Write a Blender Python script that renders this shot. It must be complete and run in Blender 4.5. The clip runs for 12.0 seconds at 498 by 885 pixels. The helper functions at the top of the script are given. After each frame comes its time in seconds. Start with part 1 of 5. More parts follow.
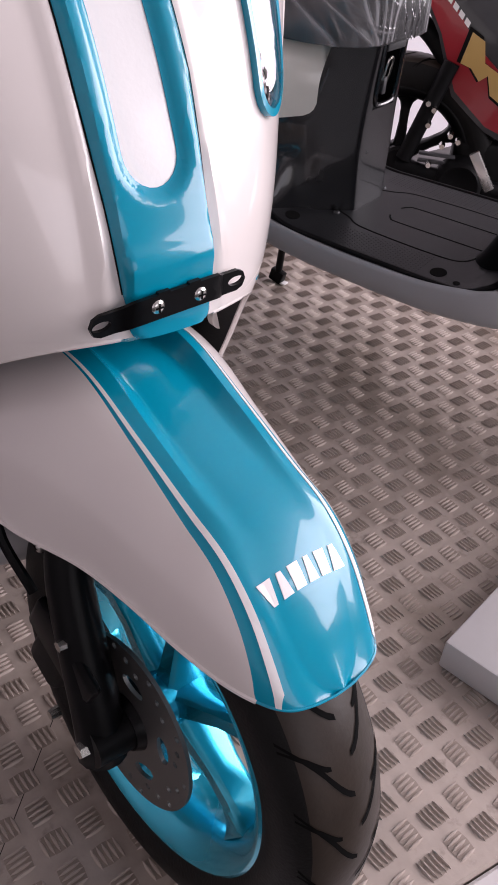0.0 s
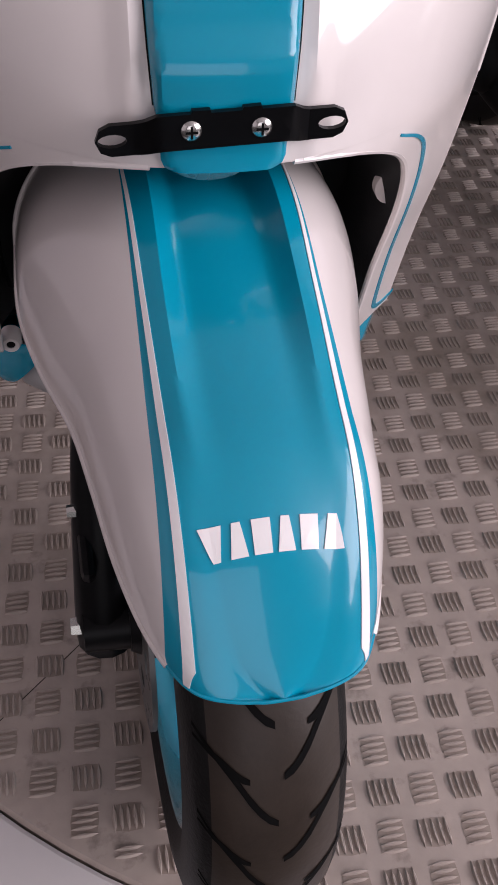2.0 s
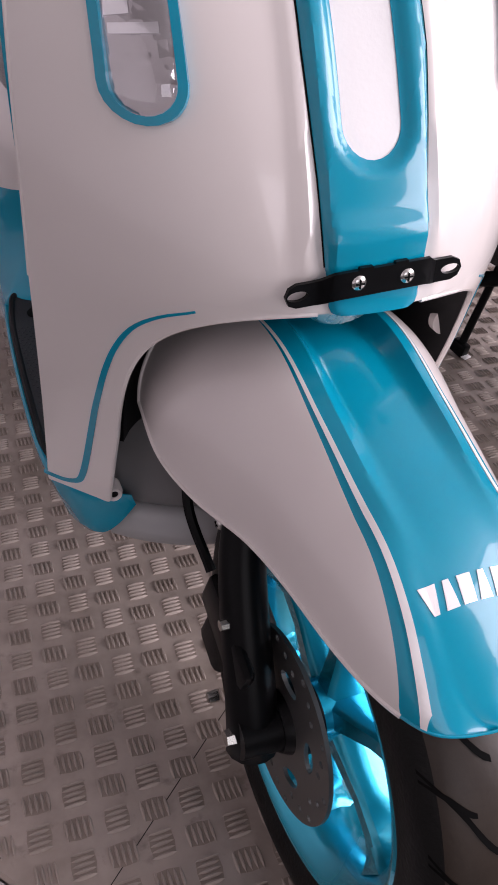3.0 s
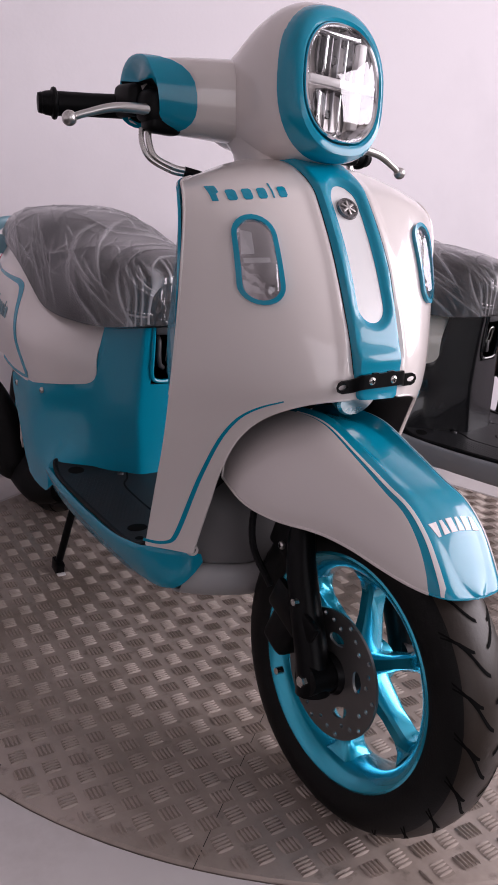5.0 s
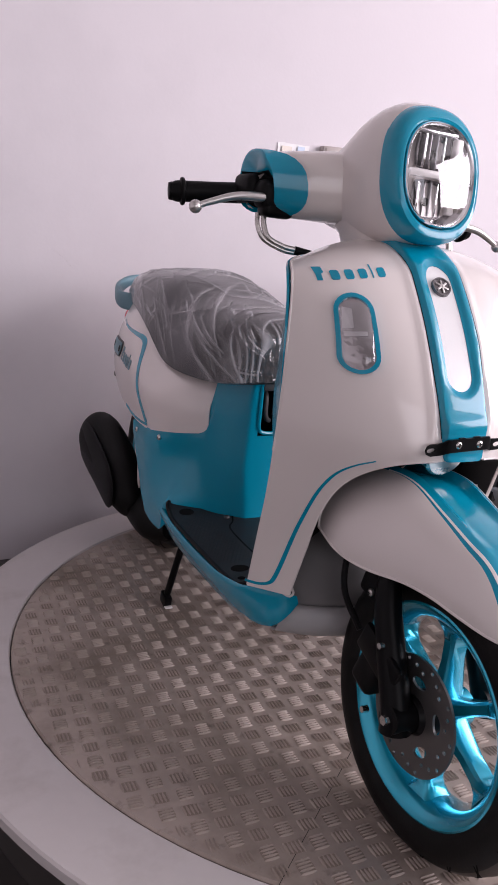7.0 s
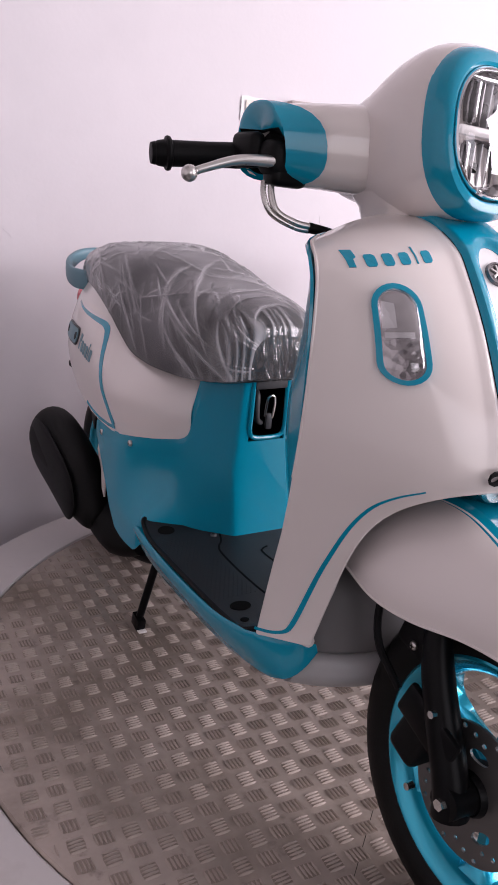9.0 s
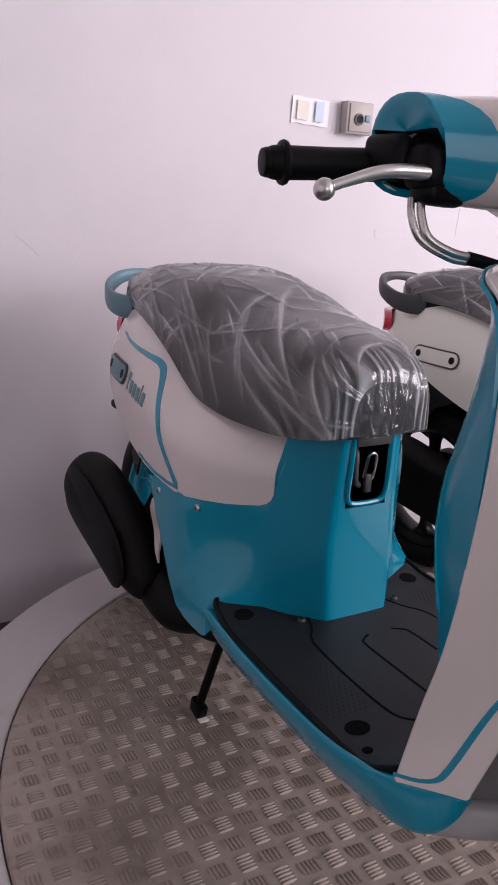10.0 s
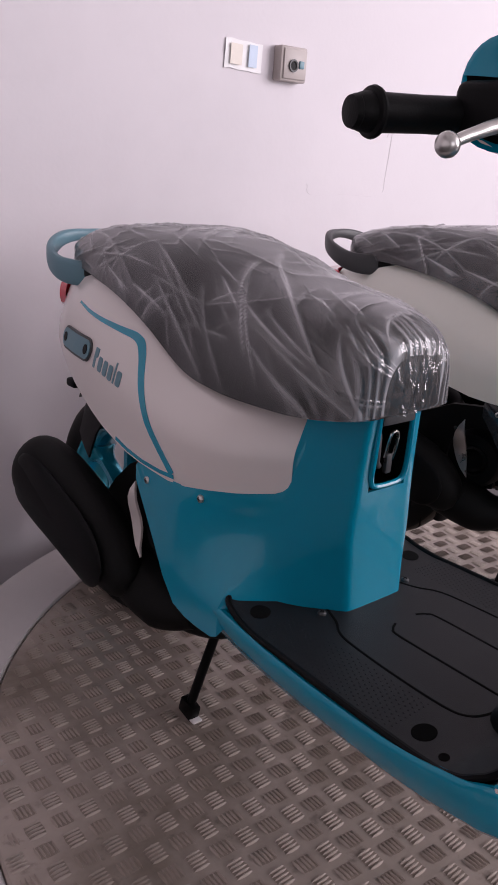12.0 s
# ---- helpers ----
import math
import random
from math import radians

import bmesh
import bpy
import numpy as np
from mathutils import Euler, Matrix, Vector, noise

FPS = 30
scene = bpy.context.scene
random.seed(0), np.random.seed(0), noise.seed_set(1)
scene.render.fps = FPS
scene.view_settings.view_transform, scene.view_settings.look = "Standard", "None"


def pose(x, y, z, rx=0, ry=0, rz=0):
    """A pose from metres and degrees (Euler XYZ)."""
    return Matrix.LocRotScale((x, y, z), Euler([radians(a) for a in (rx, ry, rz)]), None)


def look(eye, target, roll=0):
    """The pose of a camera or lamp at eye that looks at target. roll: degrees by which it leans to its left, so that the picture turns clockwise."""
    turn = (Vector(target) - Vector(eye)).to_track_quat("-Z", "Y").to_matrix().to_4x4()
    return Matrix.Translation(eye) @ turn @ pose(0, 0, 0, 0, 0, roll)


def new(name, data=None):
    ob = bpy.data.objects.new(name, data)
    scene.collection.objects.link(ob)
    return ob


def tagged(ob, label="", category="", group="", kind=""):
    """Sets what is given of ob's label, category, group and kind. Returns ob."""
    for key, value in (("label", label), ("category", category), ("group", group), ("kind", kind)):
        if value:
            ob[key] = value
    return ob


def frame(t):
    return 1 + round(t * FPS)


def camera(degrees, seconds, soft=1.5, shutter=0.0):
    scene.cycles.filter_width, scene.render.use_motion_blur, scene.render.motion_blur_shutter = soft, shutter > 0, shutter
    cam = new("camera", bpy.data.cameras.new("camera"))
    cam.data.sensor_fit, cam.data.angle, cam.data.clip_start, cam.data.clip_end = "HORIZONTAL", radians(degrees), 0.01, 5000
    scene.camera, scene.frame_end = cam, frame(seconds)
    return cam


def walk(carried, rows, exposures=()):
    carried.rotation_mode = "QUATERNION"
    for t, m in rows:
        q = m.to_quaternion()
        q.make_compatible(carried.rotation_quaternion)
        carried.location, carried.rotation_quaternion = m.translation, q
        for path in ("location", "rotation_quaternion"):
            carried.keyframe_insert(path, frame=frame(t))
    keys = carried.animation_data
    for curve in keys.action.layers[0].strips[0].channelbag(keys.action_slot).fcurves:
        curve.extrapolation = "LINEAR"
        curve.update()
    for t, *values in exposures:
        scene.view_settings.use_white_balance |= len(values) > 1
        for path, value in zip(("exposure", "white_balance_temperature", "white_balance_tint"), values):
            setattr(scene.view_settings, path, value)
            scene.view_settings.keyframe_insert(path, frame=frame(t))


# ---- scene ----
cam = camera(33.09, 12.0, soft=1.7)
PATH = [
    (0, (-0.3186, -0.4090, 0.9156), (0.7086, 0.6898, -0.2452), 5.53),
    (0.5, (-0.2353, -0.4272, 0.8800), (0.6241, 0.6725, -0.4092), 5.90),
    (1, (-0.1447, -0.3729, 0.8457), (0.5217, 0.7321, -0.5489), 5.60),
    (1.5, (-0.0718, -0.3640, 0.8288), (0.3572, 0.8032, -0.6077), 4.13),
    (2, (-0.0698, -0.3899, 0.8364), (0.2078, 0.8714, -0.5571), 2.83),
    (2.5, (-0.1798, -0.4065, 0.8683), (0.1571, 0.9577, -0.4107), 0.72),
    (3, (-0.2771, -0.4410, 0.8661), (0.2925, 0.9982, -0.2358), 1.19),
    (3.2, (-0.3098, -0.4754, 0.8736), (0.3569, 0.9791, -0.1511), 1.76),
    (4.8, (-0.7174, -0.7781, 0.8662), (0.2953, 0.7365, 0.3272), 3.39),
    (5, (-0.7418, -0.7906, 0.8547), (0.2649, 0.7263, 0.3112), 3.60),
    (5.5, (-0.7790, -0.8234, 0.8669), (0.1503, 0.7357, 0.3050), 4.18),
    (6, (-0.7937, -0.8690, 0.8943), (0.0494, 0.7530, 0.3763), 4.12),
    (6.5, (-0.7991, -0.8880, 0.9068), (0.0092, 0.7597, 0.4152), 3.77),
    (7, (-0.7910, -0.8928, 0.9099), (0.0118, 0.7632, 0.4374), 3.64),
    (7.2, (-0.7893, -0.8916, 0.9085), (0.0283, 0.7582, 0.4399), 3.72),
    (8.8, (-0.7589, -0.6578, 0.9247), (0.1687, 0.9079, 0.3787), 3.90),
    (9, (-0.7696, -0.6123, 0.9192), (0.1597, 0.9525, 0.3736), 3.67),
    (9.5, (-0.7636, -0.4530, 0.9174), (0.1310, 1.1313, 0.3701), 3.02),
    (10, (-0.7606, -0.3000, 0.9258), (0.1739, 1.2652, 0.3902), 3.30),
    (10.5, (-0.8063, -0.1804, 0.9150), (0.2883, 1.2631, 0.3421), 3.45),
    (11, (-0.8564, -0.0993, 0.9074), (0.2925, 1.2839, 0.2937), 3.41),
    (11.5, (-0.8678, -0.0710, 0.9131), (0.2968, 1.2986, 0.2984), 3.63),
    (12, (-0.8662, -0.0764, 0.9178), (0.3107, 1.2827, 0.3031), 3.79),
]
EXPOSE = [(0.0, 0.05), (1.0, -0.2), (1.5, -0.28), (2.5, -0.08), (3.0, 0.14), (5.0, -0.2), (5.5, 0.1), (6.0, 0.25), (7.0, 0.02), (9.0, 0.24), (9.5, 0.12), (10.0, 0.05), (10.5, 0.2), (11.0, 0.0), (12.0, -0.03)]
walk(cam, [(t, look(eye, target, roll)) for t, eye, target, roll in PATH], EXPOSE)

# ---- world, window light, front fill, exposure ----
world = bpy.data.worlds.new("daylight")
scene.world = world
world.use_nodes = True
wn = world.node_tree
sky = wn.nodes.new("ShaderNodeTexSky")
sky.sky_type, sky.sun_disc = "NISHITA", False
sky.sun_elevation, sky.sun_rotation = radians(48), radians(115)
wn.links.new(sky.outputs[0], wn.nodes["Background"].inputs[0])
wn.nodes["Background"].inputs[1].default_value = 0.05


def area_lamp(name, eye, target, sx, sy, power, colour):
    lamp = bpy.data.lights.new(name, "AREA")
    lamp.shape, lamp.size, lamp.size_y, lamp.energy, lamp.color = "RECTANGLE", sx, sy, power, colour
    ob = new(name, lamp)
    ob.matrix_world = look(eye, target)
    return ob


area_lamp("shopfront_daylight", (3.55, -1.75, 1.95), (0.2, 0.0, 0.6), 4.3, 2.3, 285, (1.0, 0.905, 0.985))
# added fill lamp behind the camera, no known source there
area_lamp("front_fill", (-0.6, -4.4, 1.5), (-0.2, 0.4, 0.6), 2.6, 2.2, 30, (1.0, 0.905, 0.975))


# ---- materials ----
def material(name, colour, rough=0.5, metal=0.0, coat=0.0, vary=0.06, scale=8.0, bump=0.0, bump_scale=60.0, rough_vary=0.08, spec=0.5):
    """Principled surface with variation at two scales, and fine relief."""
    m = bpy.data.materials.new(name)
    m.use_nodes = True
    n, l = m.node_tree.nodes, m.node_tree.links
    p = n["Principled BSDF"]
    p.inputs["Roughness"].default_value, p.inputs["Metallic"].default_value = rough, metal
    p.inputs["Coat Weight"].default_value, p.inputs["Coat Roughness"].default_value = coat, 0.04
    p.inputs["Specular IOR Level"].default_value = spec
    geo = n.new("ShaderNodeTexCoord")
    big, fine = n.new("ShaderNodeTexNoise"), n.new("ShaderNodeTexNoise")
    for t, s, d in ((big, scale, 3), (fine, scale * 9, 5)):
        t.inputs["Scale"].default_value, t.inputs["Detail"].default_value = s, d
        l.new(geo.outputs["Object"], t.inputs["Vector"])
    mix = n.new("ShaderNodeMix")
    mix.data_type = "FLOAT"
    mix.inputs[0].default_value = 0.35
    l.new(big.outputs[0], mix.inputs[2])
    l.new(fine.outputs[0], mix.inputs[3])
    ramp = n.new("ShaderNodeMix")
    ramp.data_type = "RGBA"
    ramp.inputs[6].default_value = (*[c * (1 - vary) for c in colour], 1)
    ramp.inputs[7].default_value = (*[min(1, c * (1 + vary)) for c in colour], 1)
    l.new(mix.outputs[0], ramp.inputs[0])
    l.new(ramp.outputs[2], p.inputs["Base Color"])
    rr = n.new("ShaderNodeMapRange")
    rr.inputs[3].default_value, rr.inputs[4].default_value = max(0.02, rough - rough_vary), min(1, rough + rough_vary)
    l.new(mix.outputs[0], rr.inputs[0])
    l.new(rr.outputs[0], p.inputs["Roughness"])
    if bump:
        b = n.new("ShaderNodeBump")
        t = n.new("ShaderNodeTexNoise")
        t.inputs["Scale"].default_value, t.inputs["Detail"].default_value = bump_scale, 4
        b.inputs["Strength"].default_value, b.inputs["Distance"].default_value = bump, 0.002
        l.new(geo.outputs["Object"], t.inputs["Vector"])
        l.new(t.outputs[0], b.inputs["Height"])
        l.new(b.outputs[0], p.inputs["Normal"])
    return m


CREAM = material("cream_paint", (0.74, 0.68, 0.655), 0.30, coat=0.8, vary=0.012, rough_vary=0.012, scale=3)
TEAL = material("teal_paint", (0.0, 0.268, 0.405), 0.24, coat=0.55, vary=0.02, rough_vary=0.012, scale=3, spec=0.3)
TEAL_METAL = material("teal_metallic_paint", (0.012, 0.42, 0.60), 0.24, metal=0.65, coat=0.9, vary=0.05)
WHITE = material("white_decal", (0.82, 0.79, 0.78), 0.3, coat=0.3, vary=0.02)
INLAY = material("pearl_white_inlay", (0.78, 0.77, 0.77), 0.32, coat=0.2, vary=0.03, bump=0.06, bump_scale=300)
BLACK = material("black_plastic", (0.0035, 0.0035, 0.004), 0.5, vary=0.25, bump=0.15, bump_scale=500, spec=0.14)
BLACK_GLOSS = material("black_painted_metal", (0.003, 0.003, 0.0035), 0.36, vary=0.2, spec=0.13)
MATTE = material("matte_black_metal", (0.0035, 0.0035, 0.0035), 0.6, vary=0.3, bump=0.1, bump_scale=300, spec=0.18)
DARKGREY = material("dark_grey_plastic", (0.05, 0.05, 0.053), 0.48, vary=0.12, bump=0.12, bump_scale=600)
MATGREY = material("rubber_footboard", (0.011, 0.0115, 0.0135), 0.5, vary=0.15, bump=0.22, bump_scale=700, spec=0.34)
GREY = material("grey_paint", (0.34, 0.34, 0.35), 0.4, vary=0.06)
SILVER = material("silver_metal", (0.62, 0.60, 0.58), 0.28, metal=0.95, vary=0.06)
STEEL = material("zinc_steel", (0.66, 0.65, 0.62), 0.22, metal=1.0, vary=0.08)
DISC = material("brake_disc_steel", (0.16, 0.155, 0.15), 0.42, metal=0.85, vary=0.15)
TREAD = material("dusty_tread_rubber", (0.028, 0.0195, 0.014), 0.46, vary=0.5, scale=20, bump=0.1, bump_scale=200, spec=0.35)
RUBBER = material("tyre_rubber", (0.0045, 0.0042, 0.004), 0.55, vary=0.25, scale=14, bump=0.25, bump_scale=350, spec=0.2)
GROOVE = material("tyre_groove", (0.003, 0.003, 0.003), 0.9, vary=0.2, spec=0.1)
VINYL = material("black_vinyl", (0.010, 0.010, 0.011), 0.55, vary=0.15, bump_scale=400, spec=0.3)
VINYL.node_tree.nodes["Principled BSDF"].inputs["Coat Weight"].default_value = 0.55
VINYL.node_tree.nodes["Principled BSDF"].inputs["Coat Roughness"].default_value = 0.32
RED_LENS = material("red_lamp_lens", (0.65, 0.02, 0.05), 0.12, coat=0.6, vary=0.05)
CHROME = material("chrome_reflector", (0.78, 0.78, 0.80), 0.12, metal=1.0, vary=0.05)
SMOKE = material("grey_reflector", (0.16, 0.15, 0.155), 0.25, metal=0.7, vary=0.2, scale=30)
WALLPAINT = material("white_wall_paint", (0.71, 0.672, 0.70), 0.75, vary=0.03, scale=1.6, bump=0.12, bump_scale=90)
RINGPAINT = material("pale_grey_ring", (0.60, 0.565, 0.555), 0.42, vary=0.08, scale=5, bump=0.1, bump_scale=40)
PLATE = material("aluminium_tread_plate", (0.425, 0.360, 0.315), 0.44, metal=0.30, vary=0.36, scale=5.5, bump=0.15, bump_scale=120, rough_vary=0.14)
BARS = material("worn_tread_bar", (0.42, 0.357, 0.316), 0.56, metal=0.12, vary=0.25, scale=6, rough_vary=0.1, spec=0.35)
# darker tone that stands for shade between the tread bars
GAP_SHADE = material("shade_between_bars", (0.295, 0.243, 0.207), 0.55, vary=0.4, scale=7, spec=0.3)
PALE = material("pale_wall_paint", (0.72, 0.69, 0.70), 0.75, vary=0.03, scale=1.6)
DULL = material("grey_wall_paint", (0.30, 0.29, 0.295), 0.75, vary=0.04, scale=1.6)
DARKFLOOR = material("dark_floor_tile", (0.05, 0.045, 0.042), 0.35, vary=0.2, scale=3)
CEIL = material("ceiling_paint", (0.68, 0.66, 0.66), 0.8, vary=0.03)
PAPER = material("paper_notice", (0.85, 0.84, 0.84), 0.6, vary=0.03)
BEIGE = material("beige_print", (0.80, 0.74, 0.66), 0.6, vary=0.1, scale=60)
BLUEPRINT = material("blue_print", (0.58, 0.68, 0.82), 0.6, vary=0.1, scale=60)
SOCKET = material("beige_socket_plastic", (0.42, 0.37, 0.35), 0.45, vary=0.05)
GREYBOX = material("grey_painted_block", (0.50, 0.48, 0.475), 0.5, vary=0.06, scale=12, bump=0.08)
GOLD = material("gold_decal", (0.55, 0.36, 0.12), 0.35, vary=0.05)
REDPAINT = material("red_paint", (0.30, 0.01, 0.02), 0.3, coat=0.5)
SLATE = material("teal_grey_plastic", (0.12, 0.24, 0.29), 0.4, vary=0.05)


def stain(m, colour, scale, lo, hi, most):
    """Lays dirt of the given colour over a material in blotches."""
    n, l = m.node_tree.nodes, m.node_tree.links
    base = n["Principled BSDF"].inputs["Base Color"]
    clean = base.links[0].from_socket
    co, t, rg, mx = n.new("ShaderNodeTexCoord"), n.new("ShaderNodeTexNoise"), n.new("ShaderNodeMapRange"), n.new("ShaderNodeMix")
    t.inputs["Scale"].default_value, t.inputs["Detail"].default_value, t.inputs["Roughness"].default_value = scale, 6, 0.62
    rg.inputs[1].default_value, rg.inputs[2].default_value, rg.inputs[4].default_value = lo, hi, most
    mx.data_type = "RGBA"
    mx.inputs[7].default_value = (*colour, 1)
    l.new(co.outputs["Object"], t.inputs["Vector"])
    l.new(t.outputs[0], rg.inputs[0])
    l.new(rg.outputs[0], mx.inputs[0])
    l.new(clean, mx.inputs[6])
    l.new(mx.outputs[2], base)


stain(PLATE, (0.15, 0.115, 0.085), 3.2, 0.46, 0.68, 0.75)
stain(PLATE, (0.10, 0.08, 0.065), 24.0, 0.58, 0.72, 0.6)
stain(BARS, (0.22, 0.175, 0.14), 3.2, 0.46, 0.68, 0.6)
stain(RINGPAINT, (0.40, 0.36, 0.335), 5.0, 0.54, 0.72, 0.5)
stain(WALLPAINT, (0.60, 0.57, 0.595), 1.1, 0.48, 0.70, 0.6)


def glass(name, tint, rough=0.03, mixin=0.8):
    m = bpy.data.materials.new(name)
    m.use_nodes = True
    n, l = m.node_tree.nodes, m.node_tree.links
    p = n["Principled BSDF"]
    p.inputs["Base Color"].default_value = (*tint, 1)
    p.inputs["Roughness"].default_value = rough
    tr = n.new("ShaderNodeBsdfTransparent")
    tr.inputs[0].default_value = (*[min(1, c * 1.05) for c in tint], 1)
    mx = n.new("ShaderNodeMixShader")
    mx.inputs[0].default_value = mixin
    l.new(p.outputs[0], mx.inputs[1])
    l.new(tr.outputs[0], mx.inputs[2])
    l.new(mx.outputs[0], n["Material Output"].inputs[0])
    return m


LENS = glass("clear_lamp_lens", (0.95, 0.95, 0.97), 0.03, 0.88)
LENS.node_tree.nodes["Principled BSDF"].inputs["Metallic"].default_value = 1.0


def film_material():
    """Thin clear film: see-through, glossy at a slant, milky in faint patches; folds are whitened, crease glints
    painted in.
    """
    m = bpy.data.materials.new("clear_plastic_film")
    m.use_nodes = True
    n, l = m.node_tree.nodes, m.node_tree.links
    n.remove(n["Principled BSDF"])
    clear, gloss, milk = n.new("ShaderNodeBsdfTransparent"), n.new("ShaderNodeBsdfGlossy"), n.new("ShaderNodeBsdfDiffuse")
    clear.inputs[0].default_value = (0.93, 0.93, 0.94, 1)
    gloss.inputs["Color"].default_value, gloss.inputs["Roughness"].default_value = (0.95, 0.95, 0.96, 1), 0.20
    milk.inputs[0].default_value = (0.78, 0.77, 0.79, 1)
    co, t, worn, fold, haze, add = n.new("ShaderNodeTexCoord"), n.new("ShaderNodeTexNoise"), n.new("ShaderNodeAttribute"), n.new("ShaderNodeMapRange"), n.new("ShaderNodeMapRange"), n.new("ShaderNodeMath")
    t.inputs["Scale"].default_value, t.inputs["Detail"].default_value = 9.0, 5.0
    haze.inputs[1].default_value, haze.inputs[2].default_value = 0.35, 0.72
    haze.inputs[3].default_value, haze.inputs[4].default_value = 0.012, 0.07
    worn.attribute_name = "fold_white"
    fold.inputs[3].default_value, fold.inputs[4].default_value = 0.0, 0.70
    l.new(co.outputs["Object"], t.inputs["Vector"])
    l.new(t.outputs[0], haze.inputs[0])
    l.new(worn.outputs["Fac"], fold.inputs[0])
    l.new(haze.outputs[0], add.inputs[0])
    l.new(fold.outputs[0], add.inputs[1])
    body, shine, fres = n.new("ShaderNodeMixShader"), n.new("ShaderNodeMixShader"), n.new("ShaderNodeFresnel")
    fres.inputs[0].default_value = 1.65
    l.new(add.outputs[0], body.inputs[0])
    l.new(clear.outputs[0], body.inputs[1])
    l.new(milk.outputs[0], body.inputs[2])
    l.new(fres.outputs[0], shine.inputs[0])
    l.new(body.outputs[0], shine.inputs[1])
    l.new(gloss.outputs[0], shine.inputs[2])
    l.new(shine.outputs[0], n["Material Output"].inputs[0])
    return m


FILM = film_material()


def faceted(name, colour):
    """Chrome cut in small facets, as in a lamp's reflector."""
    m = material(name, colour, 0.10, metal=1.0, vary=0.08)
    n, l = m.node_tree.nodes, m.node_tree.links
    v, b, co = n.new("ShaderNodeTexVoronoi"), n.new("ShaderNodeBump"), n.new("ShaderNodeTexCoord")
    v.inputs["Scale"].default_value = 110
    b.inputs["Strength"].default_value, b.inputs["Distance"].default_value = 0.16, 0.004
    l.new(co.outputs["Object"], v.inputs["Vector"])
    l.new(v.outputs["Distance"], b.inputs["Height"])
    l.new(b.outputs[0], n["Principled BSDF"].inputs["Normal"])
    return m


DARKFACET = faceted("smoked_faceted_chrome", (0.44, 0.42, 0.43))


# ---- mesh tools ----
def part(name, bm, mats, parent, label="", smooth=True, fix=True):
    """Links a bmesh as one mesh object under a thing or a part."""
    if fix:
        bmesh.ops.recalc_face_normals(bm, faces=bm.faces)
    me = bpy.data.meshes.new(name)
    bm.to_mesh(me)
    bm.free()
    for m in (mats if isinstance(mats, (list, tuple)) else [mats]):
        me.materials.append(m)
    if smooth:
        me.polygons.foreach_set("use_smooth", [True] * len(me.polygons))
        me.set_sharp_from_angle(angle=radians(38))
    ob = new(name, me)
    ob.parent = parent
    if label:
        ob["label"] = label
    return ob


def thing(name, label, category, group="", at=None):
    ob = new(name)
    if at is not None:
        ob.matrix_world = at
    return tagged(ob, label, category, group)


def move(bm, m):
    bmesh.ops.transform(bm, matrix=m, verts=bm.verts)
    return bm


def lattice(rows, loop_u=False, loop_v=False, cap=False, bm=None, index=None):
    """A skin over rows of points. index(i, j) gives each face's material."""
    bm = bm or bmesh.new()
    vs = [[bm.verts.new(p) for p in r] for r in rows]
    n, k = len(vs), len(vs[0])
    for i in range(n if loop_v else n - 1):
        for j in range(k if loop_u else k - 1):
            q = [vs[i][j], vs[i][(j + 1) % k], vs[(i + 1) % n][(j + 1) % k], vs[(i + 1) % n][j]]
            try:
                f = bm.faces.new(q)
                if index:
                    f.material_index = index(i, j)
            except ValueError:
                pass
    if cap:
        bm.faces.new(vs[0])
        bm.faces.new(vs[-1][::-1])
    return bm


def thicken(bm, depth):
    """Gives an open skin a thickness, inwards."""
    bmesh.ops.recalc_face_normals(bm, faces=bm.faces)
    bmesh.ops.solidify(bm, geom=bm.faces[:], thickness=depth)
    return bm


def box(sx, sy, sz, bevel=0.003, at=(0, 0, 0), bm=None, seg=2):
    b = bmesh.new()
    bmesh.ops.create_cube(b, size=1)
    bmesh.ops.scale(b, vec=(sx, sy, sz), verts=b.verts)
    if bevel:
        bmesh.ops.bevel(b, geom=b.edges[:], offset=bevel, segments=seg, affect="EDGES", profile=0.5)
    bmesh.ops.translate(b, vec=at, verts=b.verts)
    return merge(bm, b) if bm else b


def merge(bm, b):
    me = bpy.data.meshes.new("scratch")
    b.to_mesh(me)
    bm.from_mesh(me)
    b.free()
    bpy.data.meshes.remove(me)
    return bm


def spline(points, n):
    """n points along a Catmull-Rom curve through the points."""
    pts = [Vector(p) for p in points]
    pts = [2 * pts[0] - pts[1]] + pts + [2 * pts[-1] - pts[-2]]
    out = []
    for k in range(n):
        u = k / (n - 1) * (len(pts) - 3)
        i = min(int(u), len(pts) - 4)
        t = u - i
        a, b, c, d = pts[i:i + 4]
        out.append(0.5 * ((2 * b) + (c - a) * t + (2 * a - 5 * b + 4 * c - d) * t * t + (3 * b - a - 3 * c + d) * t ** 3))
    return out


